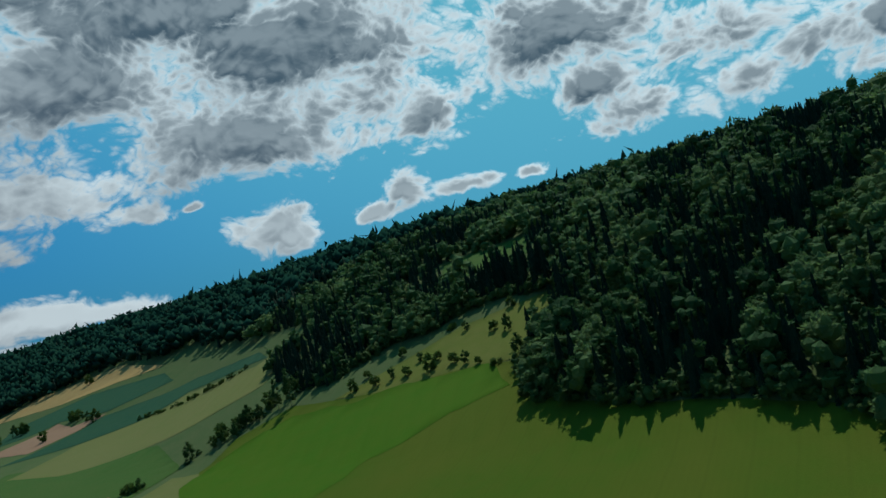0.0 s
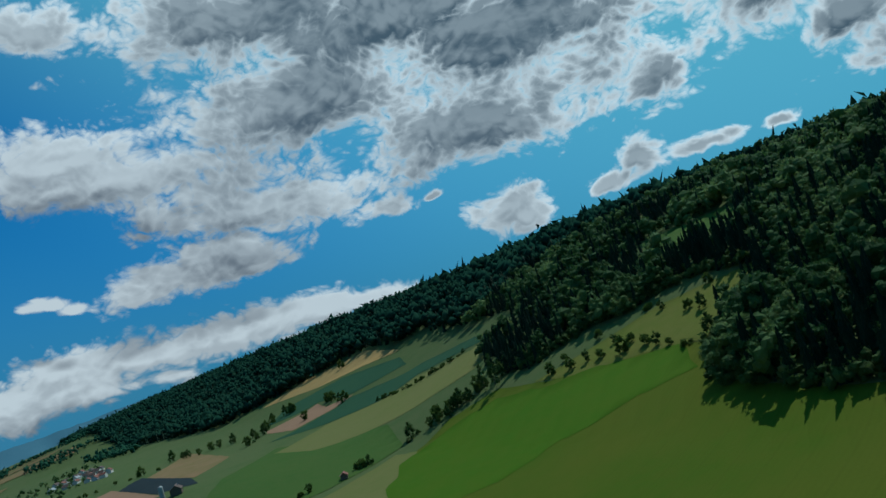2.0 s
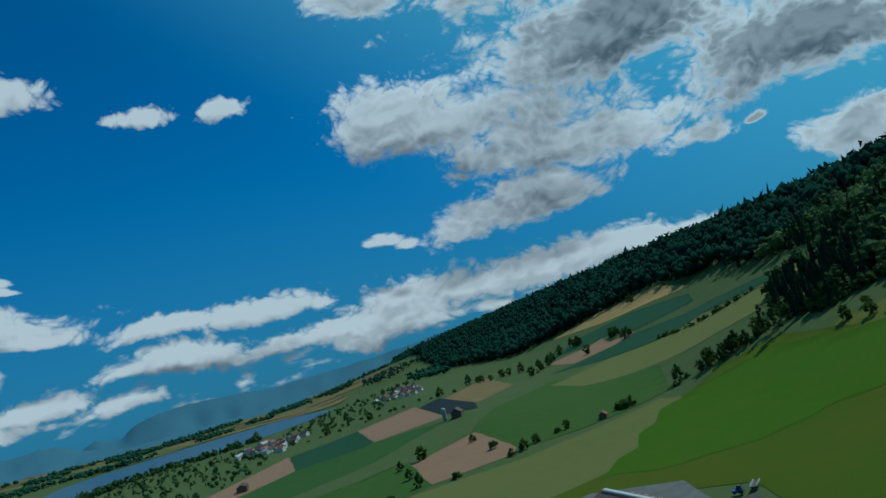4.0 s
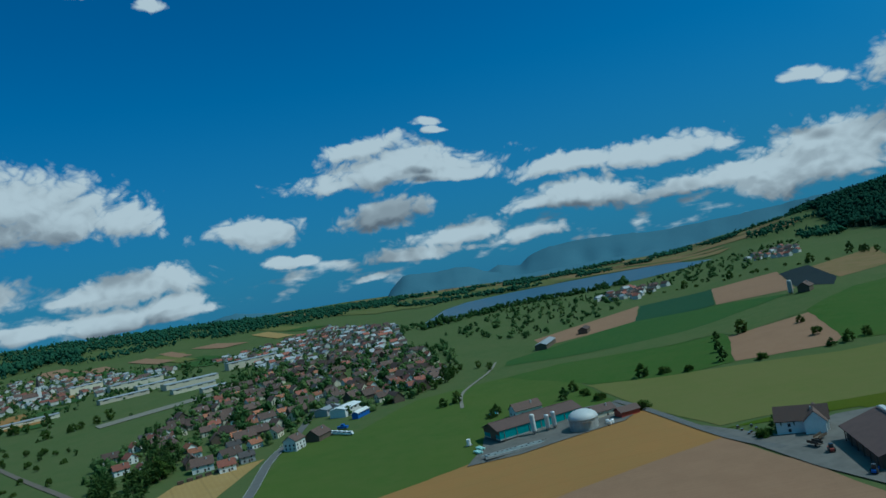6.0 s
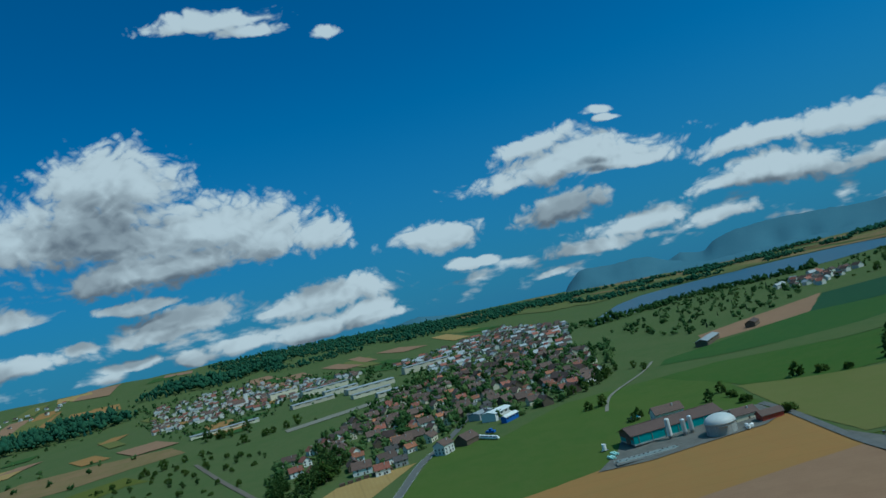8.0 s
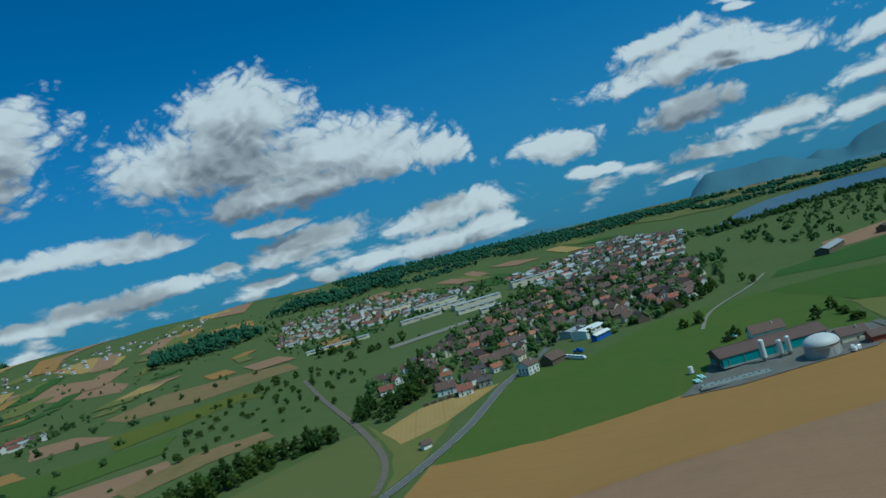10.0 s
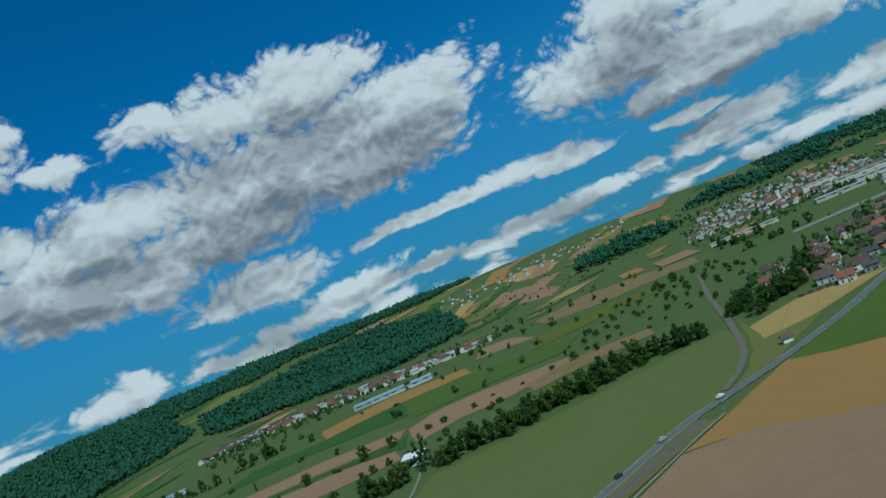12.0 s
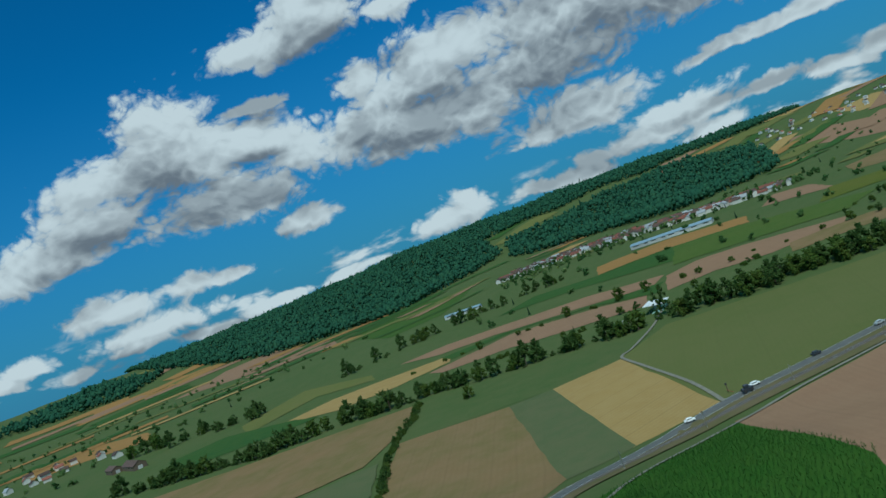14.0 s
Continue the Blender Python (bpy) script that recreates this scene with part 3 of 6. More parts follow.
def scatter(poly, gap, seed, tries=6):
    """Points in a polygon, about gap apart, as an uneven grid."""
    rng = np.random.default_rng(seed)
    xs, ys = [p[0] for p in poly], [p[1] for p in poly]
    gx_, gy_ = np.meshgrid(np.arange(min(xs), max(xs), gap), np.arange(min(ys), max(ys), gap))
    p = np.stack([gx_.ravel(), gy_.ravel()], 1) + rng.uniform(-0.42, 0.42, (gx_.size, 2)) * gap
    return p[inside(p[:, 0], p[:, 1], poly)]


# ---- the land ----
def axis(lo, hi, near_lo, near_hi, step):
    """Grid lines: close together near the flight, wider towards the horizon."""
    mid = list(np.arange(near_lo, near_hi + 0.1, step))
    a, d = near_hi, step
    while a < hi:
        d = min(d * 1.09, 130)
        a += d
        mid.append(min(a, hi))
    a, d = near_lo, step
    while a > lo:
        d = min(d * 1.09, 130)
        a -= d
        mid.insert(0, max(a, lo))
    return np.array(mid)


gx, gy = axis(-4900, 4900, -1000, 260, 14), axis(-4900, 4900, -560, 820, 14)
GX, GY = np.meshgrid(gx, gy)
GZ = height(GX, GY)
nx, ny = len(gx), len(gy)
ids = np.arange(nx * ny).reshape(ny, nx)
a, b, c, d = ids[:-1, :-1].ravel(), ids[:-1, 1:].ravel(), ids[1:, 1:].ravel(), ids[1:, :-1].ravel()
faces = np.concatenate([np.stack([a, b, c], -1), np.stack([a, c, d], -1)])
me = bpy.data.meshes.new("ground")
me.from_pydata(np.stack([GX, GY, GZ], -1).reshape(-1, 3).tolist(), [], faces.tolist())
me.shade_smooth()
ground = tagged(new("ground", me), "green valley farmland rising to a wooded ridge", "ground", kind="structure")
me.materials.append(MEADOW)


def lie(x, y):
    """The height of the ground sheet itself."""
    x, y = np.asarray(x, float), np.asarray(y, float)
    i, j = np.clip(np.searchsorted(gx, x) - 1, 0, nx - 2), np.clip(np.searchsorted(gy, y) - 1, 0, ny - 2)
    u, v = (x - gx[i]) / (gx[i + 1] - gx[i]), (y - gy[j]) / (gy[j + 1] - gy[j])
    z, zx, zy, zxy = GZ[j, i], GZ[j, i + 1], GZ[j + 1, i], GZ[j + 1, i + 1]
    return np.where(u >= v, z + u * (zx - z) + v * (zxy - zx), z + v * (zy - z) + u * (zxy - zy))


LAYER = [0]


def field(mat, label, points, lift=0.3, wavy=1.5):
    LAYER[0] += 1
    return drape("field", points, mat, label, "field", 0.12 + 0.006 * LAYER[0], wavy, 1.6)


# valley floor beside the road
field(STRAW, "ripe yellow grain field with tractor lines", [(-147, -275), (-193, -277), (-180, -141), (-135, -132)], 0.5, 0.5)
field(BEET, "green root crop in rows with bare patches", [(-119, -277), (-146, -275), (-134, -132), (-101, -119)], 0.5, 0.5)
field(FALLOW, "brown fallow field with a green tinge", [(-54, -300), (-71, -295), (-118, -277), (-100, -119), (-70, -75), (30, -40), (0, -120), (-31, -205)])
field(MEADOW, "green meadow strip along a row of trees", [(-80, -385), (-114, -382), (-235, -317), (-197, -281), (-147, -277), (-74, -297)], 0.42)
field(DULL, "large dull green meadow beside the road", [(-197, -280), (-246, -313), (-346, -238), (-412, -196), (-396, -172), (-362, -152), (-333, -139), (-312, -136), (-264, -141), (-190, -143), (-181, -141)], 0.42)
field(MAIZE, "dark green maize field in dense rows", [(-166, -106), (-159, -22), (-130, 20), (30, 60), (-20, -30), (-99, -69)], 0.6, 0.5)
field(SOIL, "bare reddish brown ploughed field", [(-170, -110), (-246, -118), (-266, -92), (-279, 20), (-303, 115), (-240, 121), (-170, 118), (-130, 60), (-140, 22), (-158, -20)])
field(TAN, "tan ripening field beside bare soil", [(-252, -118), (-337, -114), (-346, -60), (-371, 14), (-383, 110), (-306, 116), (-281, 22), (-269, -92)], 0.5)
field(DULL2, "green meadow between village and farm", [(-340, -111), (-392, -104), (-489, -98), (-500, -92), (-492, -50), (-568, -5), (-590, 68), (-500, 104), (-436, 104), (-386, 111), (-373, 12), (-347, -58)])
field(STRAW, "ripe yellow wheat field at the village edge", [(-404, -172), (-378, -150), (-400, -130), (-468, -113), (-460, -135), (-447, -160)], 0.5, 0.5)
field(PALE, "dry pale grass between track and road", [(-432, -196), (-406, -174), (-376, -148), (-402, -126), (-345, -124), (-318, -132), (-338, -134), (-366, -146), (-402, -172)], 0.4)
# below the ridge
field(PALE, "large pale hay meadow", [(-478, 108), (-440, 163), (-394, 235), (-366, 343), (-345, 338), (-318, 298), (-299, 230), (-319, 174), (-324, 126), (-388, 115)], 0.6)
field(PASTURE, "wide mown pasture sloping up to the wood", [(-316, 127), (-316, 173), (-297, 229), (-316, 297), (-343, 341), (-330, 372), (-290, 384), (-239, 357), (-164, 336), (-124, 316), (-114, 272), (-94, 250), (-56, 222), (-24, 202), (2, 180), (14, 154), (60, 120), (40, 60), (-120, 122), (-205, 190), (-232, 186), (-300, 180)], 0.9)
field(OLIVE, "steep rough pasture with orchard trees", [(-249, 367), (-214, 379), (-161, 401), (-92, 395), (-97, 355), (-120, 319), (-164, 338), (-212, 349)], 1.2)
field(SOIL, "bare brown ploughed square", [(-512, 226), (-509, 288), (-428, 261), (-414, 243), (-437, 194)], 0.8)
field(LUSH, "green meadow in the valley", [(-590, 72), (-605, 120), (-535, 232), (-511, 224), (-438, 190), (-442, 164), (-480, 112), (-500, 106)], 0.6)
field(CROP, "long strip of dark green crop", [(-660, 82), (-625, 178), (-616, 262), (-646, 355), (-747, 330), (-806, 253), (-690, 90)], 0.9)
field(MEADOW, "green meadow with an orchard row", [(-605, 122), (-622, 178), (-613, 262), (-640, 352), (-520, 296), (-512, 232), (-540, 234)], 0.7)
field(SOIL, "brown bare field near the lake", [(-825, 146), (-989, 331), (-800, 256), (-753, 141)], 1.0)
field(SOIL, "brown bare field below the ridge", [(-966, 431), (-920, 500), (-675, 378), (-750, 334)], 1.2)
field(TEAL, "blue-green crop field", [(-976, 331), (-966, 428), (-755, 331), (-798, 258)], 1.0)
field(FALLOW, "brown stubble field at the foot of the ridge", [(-870, 515), (-996, 696), (-740, 535), (-692, 440)], 1.4)
field(DARK, "plot under dark crop netting", [(-873, 480), (-907, 538), (-698, 437), (-640, 396), (-687, 389)], 1.3)
field(LUSH, "green pasture on the lower slope", [(-594, 388), (-628, 500), (-430, 432), (-372, 362), (-397, 290), (-416, 255), (-520, 296)], 1.0)
field(PALE, "pale hay strip along the slope", [(-601, 470), (-600, 560), (-488, 592), (-380, 530), (-330, 538), (-335, 510), (-345, 462), (-425, 442), (-521, 433)], 1.4)
# The deepened crop colour stands for cloud shadow on this strip.
field(TEAL, "dark green crop strip on the slope, darkened for cloud shadow", [(-690, 560), (-640, 660), (-500, 640), (-395, 575), (-372, 540), (-488, 600), (-604, 566)], 1.4)
field(SOIL, "brown strip between green crops", [(-770, 640), (-790, 660), (-738, 712), (-690, 672), (-640, 668), (-690, 600)], 1.4)
field(TEAL, "dark green strip below the forest", [(-830, 700), (-860, 780), (-740, 790), (-600, 740), (-560, 690), (-640, 676), (-735, 718)], 1.5)
field(STRAW, "yellow strip along the forest edge", [(-990, 872), (-921, 915), (-751, 878), (-620, 780), (-700, 800), (-806, 812)], 1.5)
field(LUSH, "small clearing high in the forest", [(-190, 558), (-114, 543), (-106, 492), (-184, 503)], 2.5, 3)
field(BRIGHT, "fresh green part of the wide pasture", [(-345, 318), (-330, 350), (-285, 368), (-245, 352), (-197, 345), (-141, 326), (-128, 292), (-174, 285), (-214, 270), (-232, 240), (-262, 215), (-300, 205), (-310, 240)], 0.3, 9)
field(LUSH, "green hill meadow between woods", [(-112, -1518), (-238, -1646), (-329, -1365), (-213, -1088), (-116, -1039), (-62, -1308)], 0.3, 4)
# strips beyond the tree row
field(SOIL, "long bare brown strip beside the trees", [(-107, -520), (-116, -496), (-176, -481), (-241, -433), (-276, -404), (-292, -438), (-260, -495), (-201, -554)], 0.3, 2.5)
field(SOIL, "broad brown strip across the valley", [(-95, -661), (-132, -615), (-191, -597), (-257, -542), (-316, -470), (-338, -492), (-288, -578), (-215, -640), (-150, -668)], 0.3, 2.5)
field(SOIL, "tan brown strip beyond the poplars", [(-306, -419), (-343, -406), (-372, -369), (-424, -351), (-444, -374), (-401, -446), (-370, -481), (-337, -480)], 0.3, 2.5)
field(TAN, "narrow ripe strip behind the glasshouses", [(-354, -688), (-429, -643), (-489, -575), (-526, -636), (-473, -731), (-382, -760)], 0.3, 2.5)
field(SOIL, "bare brown plot below the village", [(-570, -663), (-595, -621), (-606, -577), (-671, -710), (-657, -762)], 0.3, 2.5)
field(SOIL, "bare brown field near the far wood", [(-1371, -1689), (-1307, -1421), (-1206, -1151), (-1365, -1281), (-1531, -1544), (-1541, -1713), (-1470, -1790)], 0.3, 2.5)
field(STRAW, "yellow field on the far slope", [(-1742, -1927), (-1647, -1710), (-1693, -1623), (-1807, -1688), (-1850, -1881)], 0.3, 2.5)
field(OLIVE, "pale green strip across the plain", [(-523, -498), (-586, -472), (-660, -456), (-658, -429), (-726, -501), (-663, -545), (-608, -591)], 0.3, 2.5)
field(FALLOW, "grey-brown ploughed strip on the plain", [(-708, -665), (-735, -583), (-803, -534), (-839, -492), (-931, -564), (-935, -680), (-917, -786), (-771, -758)], 0.3, 2.5)
field(FALLOW, "brown strip through the orchard meadow", [(-371, -340), (-416, -314), (-452, -282), (-472, -303), (-446, -348), (-391, -369)], 0.3, 2.5)
field(STRAW, "long yellow grain strip", [(38, -573), (-18, -523), (-72, -521), (-128, -541), (-132, -577), (-73, -591), (-13, -601)], 0.3, 2.5)
field(SOIL, "tan strip at the foot of the woods", [(363, -1634), (172, -1496), (99, -1545), (-31, -1299), (-22, -1562), (157, -1997), (282, -1933)], 0.3, 2.5)
field(TAN, "tan strip by the farms", [(450, -1012), (361, -989), (247, -926), (287, -1058), (449, -1229), (509, -1151)], 0.3, 2.5)
field(PALE, "pale hay strip on the plain", [(75, -604), (6, -676), (-57, -624), (-57, -669), (22, -771), (89, -677)], 0.3, 2.5)
field(CROP, "dark green strip along the tree line", [(126, -543), (36, -529), (4, -531), (27, -569), (103, -642), (158, -623)], 0.3, 2.5)
field(CROP, "green crop strip between brown strips", [(-134, -551), (-206, -570), (-267, -510), (-299, -431), (-321, -462), (-259, -519), (-198, -580), (-130, -582)], 0.3, 2.5)
field(CROP, "dark green strip above the brown one", [(-233, -738), (-310, -663), (-371, -549), (-424, -494), (-482, -583), (-426, -639), (-350, -680), (-291, -771)], 0.3, 2.5)
field(DULL2, "wide green strip below the village", [(-365, -516), (-415, -463), (-472, -402), (-533, -438), (-505, -516), (-474, -584), (-428, -629)], 0.3, 2.5)
field(FALLOW, "brownish rough field behind the hedge", [(138, -460), (-74, -397), (-56, -330), (-27, -282), (13, -279), (100, -330)])
field(BEET, "pale stubble strip", [(6, -268), (-35, -273), (-28, -221), (0, -180)], 0.5)

# ---- roads, rails, yards ----
ROAD = [(300, 20), (160, 78), (60, 84), (0, 40), (-50, -45), (-90, -90), (-119, -111), (-152, -127), (-187, -136), (-242, -139), (-278, -138), (-306, -130), (-341, -119), (-392, -108), (-460, -106), (-506, -98), (-572, -93), (-677, -95), (-800, -110)]
ribbon("road", ROAD, 6.2, ASPHALT, "grey asphalt country road", "road", 0.5)
for off in (-3.05, 3.05):
    ribbon("road_line", ROAD[:16], 0.14, PAINTLINE, "white edge line on the road", "road marking", 0.53, off)
VERGE = land("dry_verge", (0.150, 0.120, 0.060), (0.120, 0.118, 0.045), (0.180, 0.140, 0.080), None, patch=0.05)
RAIL = [(300, 8), (160, 64), (64, 72), (10, 38), (-44, -42), (-84, -83), (-114, -103), (-148, -118), (-186, -127), (-242, -130), (-280, -128), (-312, -136), (-334, -140), (-362, -152), (-400, -178), (-440, -208), (-494, -250), (-560, -300), (-700, -400)]
ribbon("verge", RAIL[:11], 15.0, VERGE, "dry brown grass verge between road and railway", "verge", 0.44)
ribbon("railway_bed", RAIL[:11], 4.2, BALLAST, "brown gravel bed of a railway beside the road", "railway", 0.48)
ribbon("railway_bed", RAIL[11:], 4.2, BALLAST, "brown gravel track curving to the orchards", "railway", 0.48)
for off in (-0.72, 0.72):
    ribbon("rail", RAIL[:11], 0.16, STEEL, "steel rail on a gravel bed", "rail", 0.62, off)
ribbon("path", [(-60, -12), (-100, -66), (-146, -98), (-196, -116), (-250, -121), (-285, -120)], 1.6, GRAVEL, "narrow gravel path beside the railway", "path", 0.47)
ribbon("path", [(-180, -137), (-188, -180), (-193, -240), (-197, -282), (-207, -290), (-243, -328), (-268, -362)], 2.0, GRAVEL, "pale gravel farm track", "path", 0.5)
ribbon("path", [(-420, 106), (-384, 112), (-302, 119), (-270, 126)], 4.2, ASPHALT, "narrow asphalt farm road", "road", 0.52)
ribbon("path", [(-697, 78), (-640, 62), (-560, 30), (-500, 22)], 2.6, GRAVEL, "grassy gravel track across the meadow", "path", 0.47)
drape("farmyard", [(-366, 8), (-391, 20), (-412, 24), (-425, 80), (-418, 104), (-386, 108), (-373, 96), (-362, 36)], YARD, "grey concrete farmyard", "yard", 0.5)
drape("farmyard", [(-330, 119), (-287, 134), (-296, 165), (-291, 184), (-243, 194), (-222, 178), (-196, 160), (-200, 128), (-240, 122), (-262, 121)], YARD, "grey concrete farmyard round a large barn", "yard", 0.5)
drape("runway", [(-830, -352), (-893, -300), (-1010, -190), (-980, -182), (-868, -276), (-800, -336)], GRAVEL, "pale straight paved strip beyond the village", "runway", 0.6)
drape("lake", [(-1405, 60), (-1497, 139), (-1571, 197), (-1635, 290), (-1600, 400), (-1591, 432), (-1628, 513), (-1649, 579), (-1751, 731), (-1900, 880), (-2260, 900), (-2330, 700), (-2330, 520), (-2300, 380), (-2180, 230), (-1960, 140), (-1695, 90), (-1500, 50)], WATER, "pale blue lake between wooded shores", "lake", 0.6)


# ---- trees ----
ICO = bmesh.new()
bmesh.ops.create_icosphere(ICO, subdivisions=1, radius=1.0)
ICO_V = np.array([v.co[:] for v in ICO.verts])
ICO_F = np.array([[v.index for v in f.verts] for f in ICO.faces])
ICO.free()


OCT_V = np.array([(1, 0, 0), (0, 1, 0), (-1, 0, 0), (0, -1, 0), (0, 0, 1), (0, 0, -1)], float)
OCT_F = np.array([(0, 1, 4), (1, 2, 4), (2, 3, 4), (3, 0, 4), (1, 0, 5), (2, 1, 5), (3, 2, 5), (0, 3, 5)])


def clumps(rng, centres, sizes, rough=0.28, coarse=False):
    """Many uneven lumps of leaves as one soup of vertices and faces."""
    n = len(centres)
    BV, BF = (OCT_V, OCT_F) if coarse else (ICO_V, ICO_F)
    v = BV[None] * (1 + rng.uniform(-rough, rough, (n, len(BV), 1))) * sizes[:, None, None] * rng.uniform(0.75, 1.25, (n, 1, 3))
    v = v + centres[:, None]
    f = BF[None] + (np.arange(n) * len(BV))[:, None, None]
    return v.reshape(-1, 3), f.reshape(-1, 3)


def sprigs(rng, centres, ways, size):
    """Single leaf sprays that stand out of the crown and fray its outline."""
    n = len(centres)
    a = rng.normal(size=(n, 3))
    a /= np.linalg.norm(a, axis=1, keepdims=True)
    b = np.cross(a, ways)
    s = size * rng.uniform(0.6, 1.4, (n, 1))
    tip = ways * 0.8 + b * 0.5 + rng.normal(size=(n, 3)) * 0.45
    v = np.stack([centres - a * s * 0.5, centres + a * s * 0.5, centres + tip * s], 1)
    return v.reshape(-1, 3), np.arange(3 * n).reshape(-1, 3)


def join(*soups):
    vs, fs, n = [], [], 0
    for v, f in soups:
        vs.append(v)
        fs.append(f + n)
        n += len(v)
    return np.concatenate(vs), np.concatenate(fs)


def soup_mesh(name, soup, mat):
    me = bpy.data.meshes.new(name)
    me.from_pydata(soup[0].tolist(), [], soup[1].tolist())
    me.materials.append(mat)
    return me


def crown(rng, h, r, n, base=0.28, shape=1.0, lump=0.34, frays=420, coarse=False, leaf=0.26):
    """Lumps through an uneven rounded volume, with gaps between them."""
    w = rng.normal(size=(n, 3))
    w /= np.linalg.norm(w, axis=1, keepdims=True)
    w *= rng.uniform(0.35, 1.0, (n, 1)) ** 0.6
    mid = h * (1 + base) / 2
    c = np.stack([w[:, 0] * r, w[:, 1] * r, mid + w[:, 2] * h * (1 - base) / 2], 1)
    taper = 1 - shape * 0.45 * np.clip((c[:, 2] - mid) / (h * (1 - base) / 2), -0.5, 1)
    c[:, :2] *= taper[:, None]
    c += rng.normal(size=c.shape) * r * 0.08
    soup = clumps(rng, c, r * lump * rng.uniform(0.6, 1.15, n), 0.28, coarse)
    pick = rng.integers(0, n, frays)
    out = (c[pick] - [0, 0, mid]) / [r, r, h * (1 - base) / 2] + rng.normal(size=(frays, 3)) * 0.55
    out /= np.linalg.norm(out, axis=1, keepdims=True) + 1e-6
    return join(soup, sprigs(rng, c[pick] + out * r * lump * 0.92, out, r * leaf))


def spruce(rng, h, r, tiers=7, sides=9, base=0.12):
    """Drooping whorls, each a ragged star."""
    vs, fs = [], []
    for k in range(tiers):
        z0 = h * (base + (1 - base) * k / tiers)
        z1 = min(h, z0 + h * (1 - base) / tiers * 1.9)
        rr = r * (1 - k / tiers) ** 0.85 + 0.15
        a = np.arange(sides * 2) / (sides * 2) * 2 * np.pi + rng.uniform(0, 6)
        rad = rr * np.where(np.arange(sides * 2) % 2, 0.62, 1.0) * rng.uniform(0.75, 1.15, sides * 2)
        ring = np.stack([np.cos(a) * rad, np.sin(a) * rad, np.full(a.shape, z0) - rad * 0.12 + rng.uniform(-0.1, 0.1, a.shape)], 1)
        n = sum(len(v) for v in vs)
        vs.append(np.concatenate([ring, [[rng.uniform(-0.1, 0.1), rng.uniform(-0.1, 0.1), z1]]]))
        i = np.arange(sides * 2)
        fs.append(np.stack([i, (i + 1) % (sides * 2), np.full(i.shape, sides * 2)], 1) + n)
    return np.concatenate(vs), np.concatenate(fs)


def trunk_mesh(h, r, limbs, rng):
    bm = bmesh.new()
    tube(r, h, r2=r * 0.45, sides=7, bm=bm)
    for _ in range(limbs):
        a, z, ln = rng.uniform(0, 6.28), h * rng.uniform(0.45, 0.9), h * rng.uniform(0.3, 0.5)
        m = Matrix.Translation((0, 0, z)) @ Matrix.Rotation(a, 4, "Z") @ Matrix.Rotation(radians(rng.uniform(35, 60)), 4, "Y") @ Matrix.Translation((0, 0, ln / 2))
        bmesh.ops.create_cone(bm, segments=5, radius1=r * 0.4, radius2=r * 0.12, depth=ln, matrix=m)
    return mesh_of("trunk", bm, BARK)


KINDS = {}


def tree_kind(key, label, mat, h, r, n, base, shape, lump, category="tree", name="tree"):
    rng = np.random.default_rng(len(KINDS) + 11)
    KINDS[key] = (name, trunk_mesh(h * (base + 0.35), max(0.1, r * 0.06), 5, rng), soup_mesh("crown", crown(rng, h, r, n, base, shape, lump), mat), label, category)


tree_kind("round", "broad round-crowned deciduous tree in full leaf", LEAF, 11, 5.0, 22, 0.16, 0.8, 0.30)
tree_kind("oval", "tall oval deciduous tree in full leaf", LEAF_DARK, 15, 4.8, 24, 0.12, 1.0, 0.30)
tree_kind("wide", "wide spreading deciduous tree in full leaf", LEAF_DARK, 10, 6.0, 24, 0.16, 0.5, 0.30)
tree_kind("fruit", "small fruit tree in an orchard meadow", LEAF, 6.0, 2.7, 18, 0.22, 0.6, 0.34, "fruit tree")
tree_kind("fruit_b", "small open-crowned fruit tree on grass", LEAF_DARK, 6.8, 2.5, 16, 0.25, 0.9, 0.34, "fruit tree")
tree_kind("poplar", "slender upright dark green poplar", LEAF_DARK, 24, 3.0, 34, 0.05, 1.2, 0.36)
tree_kind("bush", "low rounded green bush beside grass", LEAF, 3.2, 2.6, 16, 0.0, 0.4, 0.36, "bush", "bush")
tree_kind("bush_b", "dark leafy shrub in a hedge", LEAF_DARK, 4.2, 2.4, 16, 0.0, 0.6, 0.36, "bush", "bush")
PROTO = {}
TREE_RNG = np.random.default_rng(5)


def plant(key, x, y, size=1.0, group="", label=""):
    name, trunk, top, text, category = KINDS[key]
    m = on_ground(x, y, TREE_RNG.uniform(0, 360), -0.2) @ Matrix.Diagonal((size * TREE_RNG.uniform(0.9, 1.1), size * TREE_RNG.uniform(0.9, 1.1), size * TREE_RNG.uniform(0.9, 1.12), 1))
    ob = thing(name, m, label or text, category, group)
    for nm, me in (("trunk", trunk), ("crown", top)):
        o = new(nm, me)
        o.parent = ob
    return ob


def row(keys, points, gap, size, group, jitter=1.5, label=""):
    """Trees along a line."""
    for (ax, ay), (bx, by) in zip(points, points[1:]):
        n = max(1, int(math.hypot(bx - ax, by - ay) / gap))
        for i in range(n):
            u = (i + TREE_RNG.uniform(0.2, 0.8)) / n
            plant(keys[TREE_RNG.integers(len(keys))], ax + (bx - ax) * u + TREE_RNG.normal() * jitter, ay + (by - ay) * u + TREE_RNG.normal() * jitter, size * TREE_RNG.uniform(0.7, 1.2), group, label)


